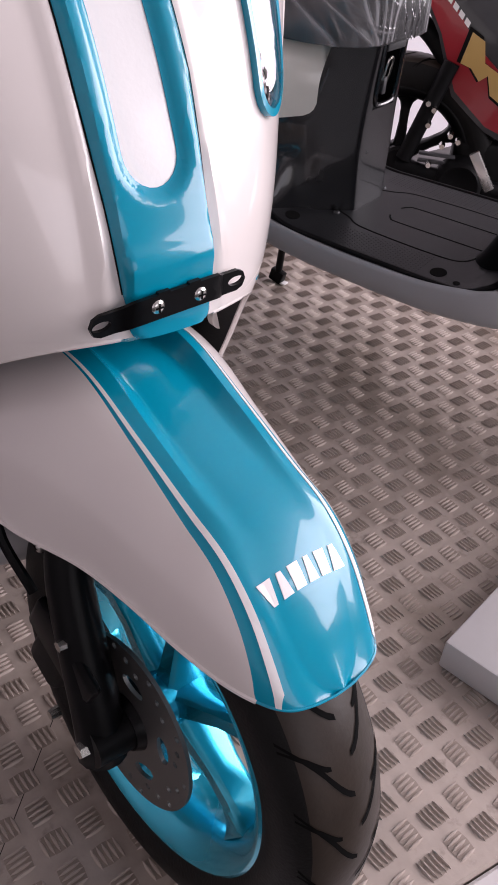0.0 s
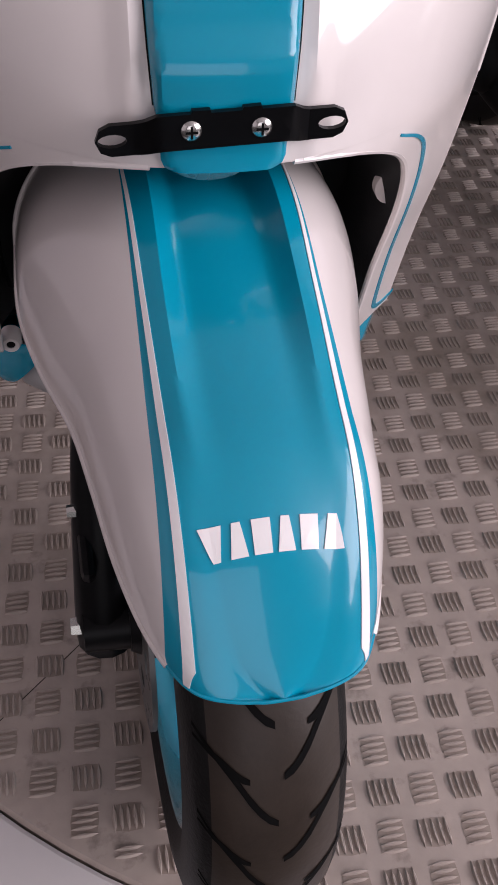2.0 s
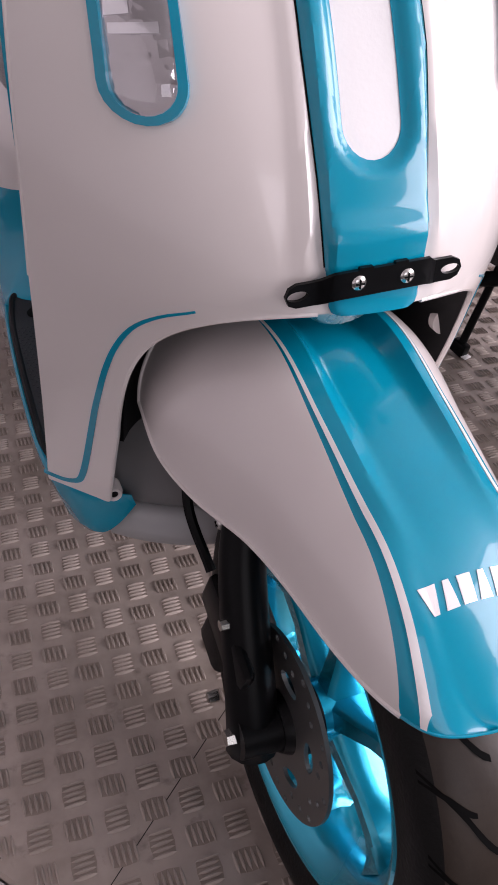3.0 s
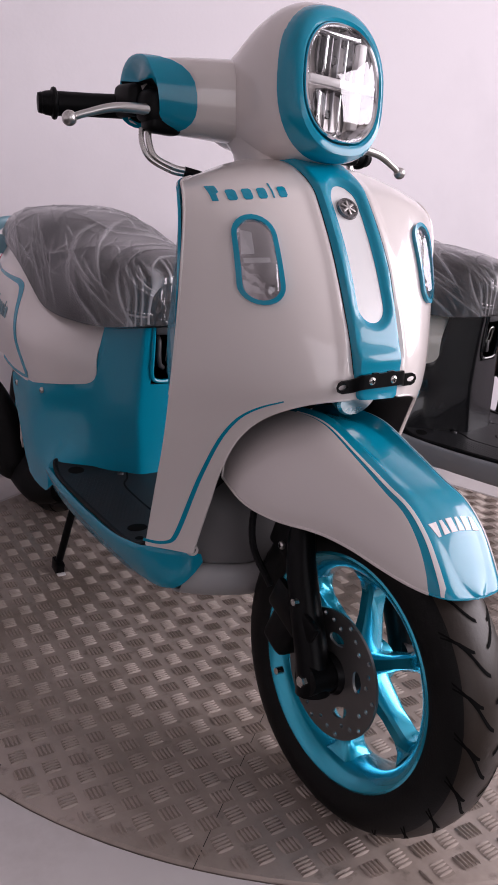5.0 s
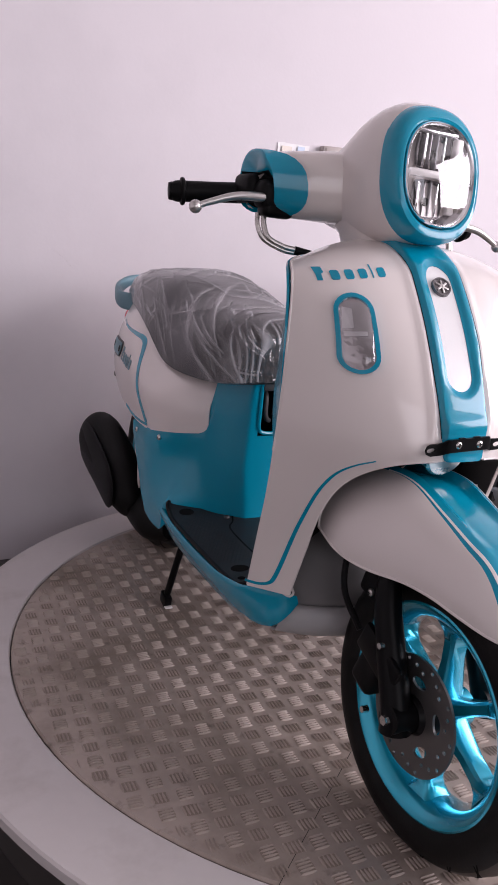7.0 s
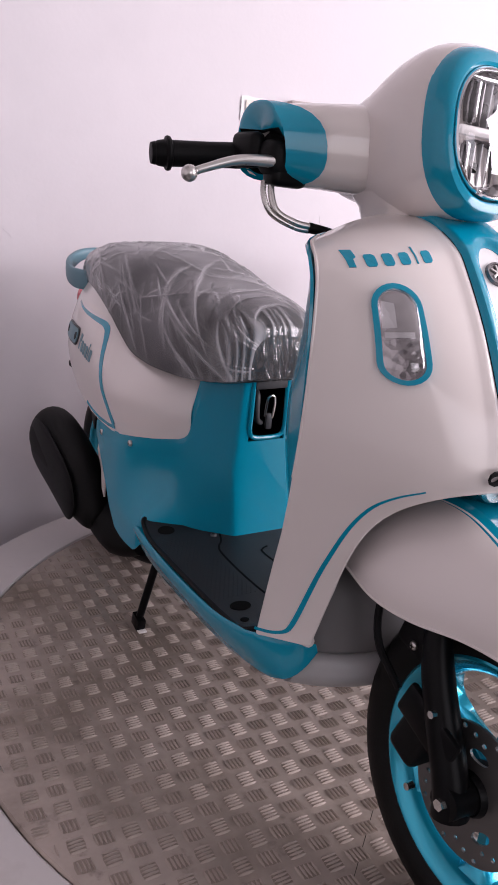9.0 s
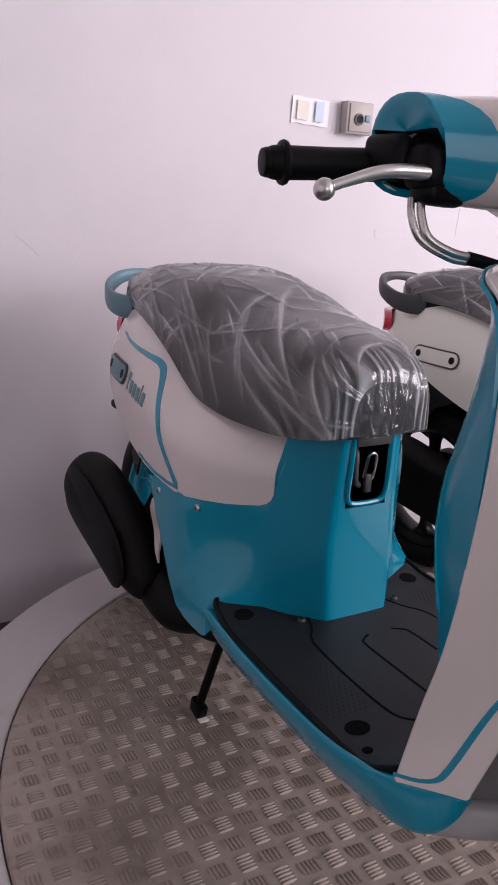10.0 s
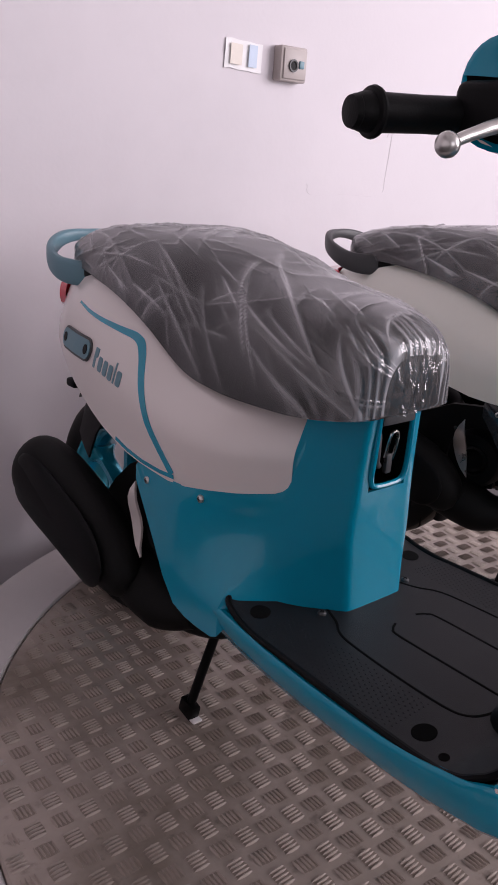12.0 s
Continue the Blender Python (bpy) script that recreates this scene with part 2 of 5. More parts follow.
def tube(points, radius, seg=10, n=None, bm=None, cap=True, flat=1.0):
    """A pipe along a smooth curve; radius is one number or one for each given point."""
    n = n or max(2, 6 * (len(points) - 1))
    line = spline(points, n) if len(points) > 2 else [Vector(points[0]).lerp(Vector(points[1]), k / (n - 1)) for k in range(n)]
    rad = [radius] * len(points) if not isinstance(radius, (list, tuple)) else list(radius)
    rows, side = [], None
    for i, p in enumerate(line):
        d = (line[min(i + 1, n - 1)] - line[max(i - 1, 0)]).normalized()
        if side is None:
            side = d.orthogonal().normalized()
        side = (side - d * side.dot(d)).normalized()
        up = d.cross(side)
        u = i / (n - 1) * (len(rad) - 1)
        k = min(int(u), len(rad) - 2)
        r = rad[k] + (rad[k + 1] - rad[k]) * (u - k)
        rows.append([p + side * (r * math.cos(a)) + up * (r * flat * math.sin(a)) for a in [2 * math.pi * q / seg for q in range(seg)]])
    b = lattice(rows, loop_u=True, cap=cap)
    return merge(bm, b) if bm else b


def spin(profile, seg=48, axis="X", bm=None, closed=False):
    """Turns (along, radius) pairs about an axis through the origin."""
    rows = []
    for i in range(seg):
        a = 2 * math.pi * i / seg
        c, s = math.cos(a), math.sin(a)
        rows.append([(h, r * c, r * s) if axis == "X" else (r * c, h, r * s) if axis == "Y" else (r * c, r * s, h) for h, r in profile])
    b = lattice(rows, loop_v=True, loop_u=closed)
    bmesh.ops.remove_doubles(b, verts=b.verts, dist=1e-6)
    return merge(bm, b) if bm else b


def capsule(cx, cy, half, radius, n=10, ang=0.0):
    """A rounded slot in 2D, its long axis upright, turned by ang degrees."""
    pts = [(radius * math.cos(math.pi * k / n), half + radius * math.sin(math.pi * k / n)) for k in range(n + 1)]
    pts += [(-x, -y) for x, y in pts]
    c, s = math.cos(radians(ang)), math.sin(radians(ang))
    return [(cx + x * c - y * s, cy + x * s + y * c) for x, y in pts]


def band(line, width):
    """A ribbon of even width round a 2D line, as an outline."""
    pts = [Vector((*p, 0)) for p in line]
    w = width if isinstance(width, (list, tuple)) else [width] * len(pts)
    left, right = [], []
    for i, p in enumerate(pts):
        d = (pts[min(i + 1, len(pts) - 1)] - pts[max(i - 1, 0)]).normalized()
        nrm = Vector((-d.y, d.x, 0))
        left.append((p + nrm * (w[i] / 2))[:2])
        right.append((p - nrm * (w[i] / 2))[:2])
    return left + right[::-1]


def decal(loops, place, lift, step=0.012, sink=0.0):
    """A thin sheet with the given 2D outlines (the first outside, the rest holes), laid on the surface place(u, v, lift)."""
    bm = bmesh.new()
    edges = []
    for lp in loops:
        vs = [bm.verts.new((u, v, 0)) for u, v in lp]
        edges += [bm.edges.new((vs[i], vs[(i + 1) % len(vs)])) for i in range(len(vs))]
    bmesh.ops.triangle_fill(bm, use_beauty=True, use_dissolve=False, edges=edges)
    us, ws = [u for u, v in loops[0]], [v for u, v in loops[0]]
    for lo, hi, nrm in ((min(us), max(us), (1, 0, 0)), (min(ws), max(ws), (0, 1, 0))):
        k = 1
        while lo + k * step < hi:
            co = [(lo + k * step) * c for c in nrm]
            bmesh.ops.bisect_plane(bm, geom=bm.verts[:] + bm.edges[:] + bm.faces[:], plane_co=co, plane_no=nrm)
            k += 1
    rim = [e for e in bm.edges if e.is_boundary]
    made = bmesh.ops.extrude_edge_only(bm, edges=rim)["geom"]
    low = {v for v in made if isinstance(v, bmesh.types.BMVert)}
    for v in bm.verts:
        v.co = place(v.co.x, v.co.y, sink if v in low else lift)
    return bm


def lerp_table(table, x):
    """Linear reading of (x, value, ...) rows."""
    if x <= table[0][0]:
        return table[0][1:]
    for a, b in zip(table, table[1:]):
        if x <= b[0]:
            f = (x - a[0]) / (b[0] - a[0])
            return [p + (q - p) * f for p, q in zip(a[1:], b[1:])]
    return table[-1][1:]


def smooth_table(table, n):
    """The rows of a table, resampled n times on a smooth curve."""
    k = len(table[0])
    out = []
    cols = [np.array([r[c] for r in table], float) for c in range(k)]
    for i in range(n):
        u = i / (n - 1) * (len(table) - 1)
        j = min(int(u), len(table) - 2)
        t = u - j
        row = []
        for c in cols:
            a = c[j - 1] if j else 2 * c[0] - c[1]
            d = c[j + 2] if j + 2 < len(c) else 2 * c[-1] - c[-2]
            b, e = c[j], c[j + 1]
            row.append(0.5 * ((2 * b) + (e - a) * t + (2 * a - 5 * b + 4 * e - d) * t * t + (3 * b - a - 3 * e + d) * t ** 3))
        out.append(row)
    return out


def smooth_rows(rows, n):
    """Resamples a loft's rings on smooth curves."""
    k = len(rows[0])
    lines = [spline([r[q] for r in rows], n) for q in range(k)]
    return [[lines[q][i] for q in range(k)] for i in range(n)]


# ---- setting ----
HUB, PLATE_R, RING_R, WALL_Y = (0.371, 0.610), 0.903, 1.050, 1.665
FLOOR_Z = -0.16


def slab(name, sx, sy, sz, at, mat, label, category, bevel=0.0):
    ob = part(name, box(sx, sy, sz, bevel, at), mat, None, smooth=False)
    return tagged(ob, label, category, kind="structure")


slab("floor", 9.0, 8.0, 0.1, (0.3, -1.9, FLOOR_Z - 0.05), DARKFLOOR, "dark polished floor round the raised turntable", "floor")
slab("wall_north", 9.0, 0.15, 3.3, (0.3, WALL_Y + 0.075, FLOOR_Z + 1.65), WALLPAINT, "white painted wall with faint scuffs behind the scooters", "wall")
# west wall and ceiling are unseen; their tones set the bounced light
slab("wall_west", 0.15, 7.8, 3.3, (-3.6, -2.2, FLOOR_Z + 1.65), PALE, "unseen plain white side wall closing the room", "wall")
slab("ceiling", 9.0, 8.0, 0.12, (0.3, -1.9, FLOOR_Z + 3.36), CEIL, "unseen plain white ceiling", "ceiling")
# shopfront side: low wall, lintel and piers round the glazed opening
slab("wall_east", 0.15, 7.8, 0.5, (3.8, -2.2, FLOOR_Z + 0.25), WALLPAINT, "low white wall under the shopfront", "wall")
slab("trim", 0.15, 7.8, 0.4, (3.8, -2.2, FLOOR_Z + 3.1), WALLPAINT, "white lintel over the shopfront", "trim")
slab("trim", 0.15, 1.5, 2.4, (3.8, 0.95, FLOOR_Z + 1.7), WALLPAINT, "white pier beside the shopfront", "trim")
# unseen walls added behind the camera, grey to keep bounce low
slab("wall_south", 3.2, 0.15, 3.3, (-2.0 - 1.4, -5.0, FLOOR_Z + 1.65), DULL, "unseen grey wall added to limit bounced light", "wall")
slab("wall_south_b", 3.9, 0.15, 3.3, (2.65, -5.0, FLOOR_Z + 1.65), DULL, "unseen grey wall added to limit bounced light", "wall")


def disc_slab(r0, r1, z0, z1, n=128, bevel=0.004):
    prof = [(z0, r1), (z1 - bevel, r1), (z1, r1 - bevel)]
    prof += [(z1, r0)] if r0 <= 0 else [(z1, r0 + bevel), (z1 - bevel, r0), (z0, r0)]
    return spin(prof, n, "Z")


turntable = thing("turntable", "round motor-show turntable of worn aluminium tread plate", "turntable", at=pose(*HUB, 0))
turntable["kind"] = "structure"
part("plate", disc_slab(0, PLATE_R, -0.03, -0.0012), PLATE, turntable, "grey tread plate with worn patches")
ring = part("ring", disc_slab(PLATE_R + 0.0025, RING_R, -0.022, -0.001), RINGPAINT, None)
ring.location = (*HUB, 0)
tagged(ring, "pale painted ring with scuffs round the tread plate turntable", "platform", kind="structure")
skirt = part("base", disc_slab(0.5, RING_R - 0.05, FLOOR_Z - 0.01, -0.0225), DARKFLOOR, None)
skirt.location = (*HUB, 0)
tagged(skirt, "dark base under the turntable", "platform", kind="structure")


def tread_bar(along_y):
    """One lens-shaped raised bar, 27 mm long."""
    bm = bmesh.new()
    L, W, H = 0.0140, 0.0020, 0.0025
    ring0 = [(-L, 0), (-L * 0.5, W), (0, W * 1.15), (L * 0.5, W), (L, 0), (L * 0.5, -W), (0, -W * 1.15), (-L * 0.5, -W)]
    base = [bm.verts.new((x, y, -0.0014)) for x, y in ring0]
    top = [bm.verts.new((x * 0.72, y * 0.35, H * (1 - 0.35 * abs(x) / L))) for x, y in ring0]
    for i in range(8):
        bm.faces.new((base[i], base[(i + 1) % 8], top[(i + 1) % 8], top[i]))
    bm.faces.new(top)
    if along_y:
        move(bm, pose(0, 0, 0, 0, 0, 90))
    return bm


bar_mesh = []
for d in (False, True):
    me = bpy.data.meshes.new("bar")
    b = tread_bar(d)
    b.to_mesh(me)
    b.free()
    me.materials.append(BARS)
    bar_mesh.append(me)
PITCH, TURN_DEG, ORIGIN = 0.04152, -4.28, Vector((-0.0160, -0.0195, 0))
spots, pads = [], []
turn = pose(0, 0, 0, 0, 0, TURN_DEG)
for i in range(-40, 50):
    for j in range(-30, 60):
        c = ORIGIN + turn @ Vector((i * PITCH, j * PITCH, 0))
        if (c.x - HUB[0]) ** 2 + (c.y - HUB[1]) ** 2 > (PLATE_R - 0.004) ** 2:
            continue
        up = (i + j) % 2 == 0
        if (c.x - HUB[0]) ** 2 + (c.y - HUB[1]) ** 2 < (PLATE_R - 0.026) ** 2:
            pads.append(c)
        for k in range(-2, 3):
            o = Vector((k * 0.0066, 0, 0)) if up else Vector((0, k * 0.0066, 0))
            p = c + turn @ o
            if (p.x - HUB[0]) ** 2 + (p.y - HUB[1]) ** 2 < (PLATE_R - 0.016) ** 2:
                spots.append((p, up))
single = [s for s in spots if 0.10 < s[0].x < 0.36 and -0.22 < s[0].y < 0.02][:300]
chosen = {id(s) for s in single}
verts, faces = [], []
for s in spots:
    if id(s) in chosen:
        continue
    p, up = s
    me = bar_mesh[1 if up else 0]
    o = len(verts)
    verts += [(v.co.x + p.x - HUB[0], v.co.y + p.y - HUB[1], v.co.z) for v in me.vertices]
    faces += [[o + q for q in f.vertices] for f in me.polygons]
me = bpy.data.meshes.new("tread_bars")
me.from_pydata(verts, [], faces)
me.materials.append(BARS)
bars = new("tread_pattern", me)
bars.parent = turntable
tagged(bars, "raised five-bar tread pattern", kind="stuff")
# shade in the gaps of each bar group, painted as darker flat pads
verts, faces = [], []
for c in pads:
    o = len(verts)
    verts += [(*(c - Vector((*HUB, 0)) + turn @ Vector((0.0136 * math.cos(t) * (1.26 if k % 2 else 1.0), 0.0136 * math.sin(t) * (1.26 if k % 2 else 1.0), 0))).xy, -0.0007) for k, t in enumerate([math.pi * q / 4 for q in range(8)])]
    faces.append([o + q for q in range(8)])
me = bpy.data.meshes.new("gap_shade")
me.from_pydata(verts, [], faces)
me.materials.append(GAP_SHADE)
gap_shade = new("gap_shade", me)
gap_shade.parent = turntable
tagged(gap_shade, "painted brown shade between the raised bars", kind="stuff")
for p, up in single:
    ob = new("bar", bar_mesh[1 if up else 0])
    ob.parent = turntable
    ob.location = (p.x - HUB[0], p.y - HUB[1], 0)
# seam across the plate
part("seam", tube([(-0.280 - HUB[0], -0.025 - HUB[1], -0.0012), (0.012 - HUB[0], 0.234 - HUB[1], -0.0012)], 0.0005, 6), GROOVE, turntable, "thin dark seam in the plate")

# ---- wall things ----
notice = thing("paper_notice", "small crumpled paper notice with faded print on the wall", "notice", at=pose(0.540, WALL_Y - 0.002, 1.146, 0, 2, 0))
rows = [[(x, -0.001 - 0.004 * max(0, noise.noise((x * 30, z * 30, 1))), z + 0.003 * noise.noise((x * 40, 3, 0))) for x in np.linspace(-0.058, 0.058, 12)] for z in np.linspace(-0.033, 0.033, 9)]
part("sheet", thicken(lattice(rows), 0.0006), PAPER, notice)
part("print", box(0.036, 0.0006, 0.046, 0, (-0.026, -0.0056, 0)), BEIGE, notice, "beige printed field")
part("print", box(0.026, 0.0006, 0.050, 0, (0.026, -0.0056, 0.002)), BLUEPRINT, notice, "pale blue printed field")
socket = thing("wall_socket", "beige surface-mounted electric wall socket with a dark plug hole", "socket", at=pose(0.682, WALL_Y, 1.141))
part("box", box(0.088, 0.030, 0.082, 0.004, (0, -0.015, 0)), SOCKET, socket)
part("plate", box(0.076, 0.004, 0.070, 0.002, (0.002, -0.032, 0)), SOCKET, socket)
part("rim", move(spin([(-0.003, 0.011), (-0.003, 0.015), (0.003, 0.015)], 24, "Y"), pose(-0.006, -0.035, -0.004)), DARKGREY, socket, "dark round socket rim")
part("hole", move(spin([(0, 0), (0, 0.010)], 20, "Y"), pose(-0.006, -0.0355, -0.004)), BLACK, socket, "dark plug hole")
part("switch", box(0.016, 0.005, 0.018, 0.002, (0.022, -0.035, 0.0)), SLATE, socket, "small grey rocker switch")

# faint scuffs and a hairline crack in the wall paint
SCUFF = material("wall_scuff", (0.665, 0.628, 0.655), 0.8, vary=0.1, scale=30)
for line, width in (([(0.788, 0.855), (0.805, 0.826), (0.93, 0.829), (1.057, 0.825)], 0.0022), ([(-0.24, 0.811), (-0.212, 0.793), (-0.177, 0.759)], 0.004), ([(1.095, 0.993), (1.12, 1.05), (1.148, 1.104)], 0.003), ([(1.10, 0.84), (1.108, 0.93), (1.116, 1.02)], 0.0025), ([(-0.52, 0.30), (-0.523, 0.75), (-0.52, 1.20)], 0.0035)):
    pts = [(p.x + 0.002 * noise.noise((k, p.y * 9, 0)), p.y) for k, p in enumerate(spline([(x, z, 0) for x, z in line], 14))]
    scuff = part("trim", decal([band(pts, [width * (0.4 + 0.6 * abs(noise.noise((k * 0.7, 2, 1)))) for k in range(14)])], lambda u, v, lift: Vector((u, WALL_Y - lift, v)), 0.0008, 0.05), SCUFF, None, smooth=False)
    tagged(scuff, "faint grey scuff in the white wall paint", "scuff", kind="structure")

# ---- loose block on the plate ----
block = part("display_block", box(0.36, 0.24, 0.05, 0.004, (0.18, -0.12, 0.0255)), GREYBOX, None)
block.matrix_world = pose(0.388, -0.068, 0.002, 0, 0, 8)
tagged(block, "flat grey painted block lying on the tread plate", "block")


# ---- scooter: shapes shared by its parts (front towards -y, its right side at -x) ----
#         yc    zc    ye    ze    W     power
SHIELD = [
    (0.286, 0.905, 0.294, 0.872, 0.150, 2.0), (0.222, 0.896, 0.262, 0.864, 0.186, 2.4), (0.168, 0.870, 0.226, 0.848, 0.202, 2.8),
    (0.140, 0.840, 0.206, 0.818, 0.209, 3.0), (0.098, 0.780, 0.198, 0.762, 0.212, 2.8), (0.066, 0.720, 0.196, 0.704, 0.213, 2.6),
    (0.040, 0.660, 0.198, 0.650, 0.213, 2.4), (0.026, 0.605, 0.202, 0.600, 0.213, 2.15), (0.020, 0.560, 0.208, 0.557, 0.213, 1.75), (0.018, 0.500, 0.218, 0.498, 0.211, 1.46),
    (0.018, 0.430, 0.238, 0.428, 0.210, 1.22), (0.016, 0.335, 0.262, 0.327, 0.212, 1.0)]
TILT = 0.038
ROWS = smooth_table(SHIELD, 101)


def arch_x(z):
    """Half width of the wheel arch at that height."""
    t = max(0.0, (z - 0.43) / 0.172)
    return 0.1555 * max(0.0, 1 - t ** 3.4) ** (1 / 3.4) + 0.05 * max(0.0, 0.43 - z)


def shield_row(v):
    u = min(max(v, 0), 0.9999) * 100
    i = int(u)
    return [a + (b - a) * (u - i) for a, b in zip(ROWS[i], ROWS[i + 1])]


def shield_at(v, s):
    yc, zc, ye, ze, w, p = shield_row(v)
    a = abs(s)
    z = zc + (ze - zc) * a ** 2.4
    return Vector((w * s + TILT * (z - 0.6), yc + (ye - yc) * a ** p - 0.03 * w * s - 0.018 * max(0.0, s) ** 2 - 0.0045 * math.exp(-((abs(w * s) - 0.049) / 0.0065) ** 2) * max(0.0, min(1.0, (z - 0.60) / 0.05)), z))


def shield_on(x, z, lift=0.0):
    """The point of the front shield at that x and z, lifted off it."""
    lo, hi = 0.0, 1.0
    for _ in range(22):
        mid = (lo + hi) / 2
        w = shield_row(mid)[4]
        if shield_at(mid, max(-1, min(1, x / w))).z > z:
            lo = mid
        else:
            hi = mid
    w = shield_row(lo)[4]
    s = max(-1, min(1, x / w))
    p = shield_at(lo, s)
    e = 0.01
    n = (shield_at(min(1, lo + e), s) - shield_at(max(0, lo - e), s)).cross(shield_at(lo, min(1, s + e)) - shield_at(lo, max(-1, s - e))).normalized()
    if n.y > 0:
        n = -n
    p.x = x + TILT * (p.z - 0.6) if abs(x) <= w else p.x
    return p + n * lift


#       y      half width
PLAN = [(0.617, 0.030), (0.620, 0.058), (0.657, 0.092), (0.695, 0.126), (0.72, 0.148), (0.745, 0.167), (0.78, 0.185), (0.84, 0.202), (0.93, 0.203),
        (1.05, 0.198), (1.13, 0.189), (1.20, 0.177), (1.27, 0.160), (1.33, 0.140), (1.38, 0.115), (1.42, 0.080), (1.442, 0.030)]
SEATLINE = [(0.55, 0.600), (0.80, 0.600), (0.90, 0.612), (0.96, 0.640), (1.02, 0.668), (1.10, 0.690), (1.18, 0.704), (1.28, 0.704), (1.36, 0.688), (1.41, 0.668), (1.445, 0.635)]
LOWLINE = [(0.64, 0.560), (0.690, 0.501), (0.693, 0.491), (0.698, 0.4845), (0.706, 0.480), (0.73, 0.4755), (0.75, 0.472), (0.86, 0.456), (0.98, 0.462), (1.08, 0.487), (1.17, 0.518), (1.27, 0.556), (1.36, 0.588), (1.42, 0.606), (1.445, 0.620)]


def body_on(y, z, lift=0.0, side=-1):
    """The point of the rear side panel at that y and z."""
    def bare(y, z):
        w, = lerp_table(PLAN, y)
        top, = lerp_table(SEATLINE, y)
        if z > 0.52:
            t = min(1.0, max(0.0, (z - 0.52) / max(0.02, top - 0.52)))
            w *= 1 - 0.36 * t ** 2.2
        else:
            w *= 1 - 0.05 * ((0.52 - z) / 0.15) ** 2
        return Vector((side * w, y, z))
    p = bare(y, z)
    if not lift:
        return p
    e = 0.008
    n = (bare(y + e, z) - bare(y - e, z)).cross(bare(y, z + e) - bare(y, z - e)).normalized()
    if n.x * side < 0:
        n = -n
    return p + n * lift


#          y(top) z(top)  xe     ye      ze    ridge  channel depth
FENDER = [
    (0.2240, 0.5480, 0.1270, 0.2140, 0.4500, 0.0380, 0.0140),
    (0.1540, 0.5620, 0.1280, 0.1540, 0.4320, 0.0380, 0.0160),
    (0.0890, 0.5620, 0.1165, 0.0940, 0.4265, 0.0390, 0.0150),
    (0.0240, 0.5410, 0.0985, 0.0290, 0.4310, 0.0400, 0.0110),
    (-0.0260, 0.5240, 0.0895, -0.0240, 0.4300, 0.0395, 0.0060),
    (-0.0760, 0.5070, 0.0815, -0.0730, 0.4225, 0.0370, 0.0020),
    (-0.1110, 0.4820, 0.0715, -0.1120, 0.4155, 0.0340, 0.0000),
    (-0.1360, 0.4540, 0.0600, -0.1400, 0.4120, 0.0300, 0.0000),
    (-0.1520, 0.4320, 0.0470, -0.1580, 0.4110, 0.0240, 0.0000),
    (-0.1630, 0.4180, 0.0290, -0.1660, 0.4105, 0.0140, 0.0000),
    (-0.1690, 0.4112, 0.0080, -0.1695, 0.4103, 0.0040, 0.0000)]
FROWS = smooth_table(FENDER, 81)


def fender_q(x, u):
    """The place across the fender, from 0 to 1, where it is x from the middle."""
    k = min(max(u, 0), 0.9999) * 80
    i = int(k)
    xe, xr = [FROWS[i][c] + (FROWS[i + 1][c] - FROWS[i][c]) * (k - i) for c in (2, 5)]
    if x <= xr:
        return 0.4 * x / xr
    f = min(1.0, (x - xr) / max(1e-4, xe - xr))
    return 0.4 + 0.6 * math.asin(f ** 1.25) / (math.pi / 2)


def fender_on(q, u, lift=0.0):
    """q from -1 to 1 across, u from 0 (rear) to 1 (tip)."""
    def bare(q, u):
        k = min(max(u, 0), 0.9999) * 80
        i = int(k)
        yc, zc, xe, ye, ze, xr, ch = [a + (b - a) * (k - i) for a, b in zip(FROWS[i], FROWS[i + 1])]
        a, sg = abs(q), (1 if q >= 0 else -1)
        if a <= 0.4:
            t = a / 0.4
            rise = ch * max(0.0, (t - 0.62) / 0.38) ** 1.5 if t > 0.62 else 0.0
            return Vector((sg * xr * t, yc, zc - ch * 0.6 + rise - 0.004 * t * t))
        f = (a - 0.4) / 0.6 * math.pi / 2
        sx, cz = math.sin(f) ** 0.8, 1 - math.cos(f)
        fall = 0.20 * min(1.0, ch / 0.004)
        z0 = zc + ch * 0.4 - 0.004
        return Vector((sg * (xr + (xe - xr) * sx), yc + (ye - yc) * cz, z0 + (ze - z0) * (cz + fall * (sx - cz))))
    p = bare(q, u)
    if not lift:
        return p
    e = 0.012
    n = (bare(q, min(1, u + e)) - bare(q, max(0, u - e))).cross(bare(min(1, q + e), u) - bare(max(-1, q - e), u)).normalized()
    if n.z < 0 and abs(q) < 0.9:
        n = -n
    if abs(q) >= 0.9 and n.x * q < 0:
        n = -n
    return p + n * lift


#        y     half   zlow   ztop
SEAT = [(0.588, 0.052, 0.610, 0.682), (0.591, 0.070, 0.607, 0.694), (0.602, 0.090, 0.604, 0.706), (0.630, 0.110, 0.600, 0.722), (0.675, 0.130, 0.597, 0.735), (0.75, 0.147, 0.597, 0.745),
        (0.83, 0.153, 0.599, 0.757), (0.91, 0.153, 0.612, 0.780), (1.00, 0.151, 0.655, 0.794), (1.10, 0.143, 0.686, 0.796), (1.20, 0.129, 0.702, 0.790),
        (1.30, 0.106, 0.708, 0.776), (1.365, 0.080, 0.712, 0.760), (1.395, 0.045, 0.716, 0.748), (1.402, 0.012, 0.722, 0.740)]

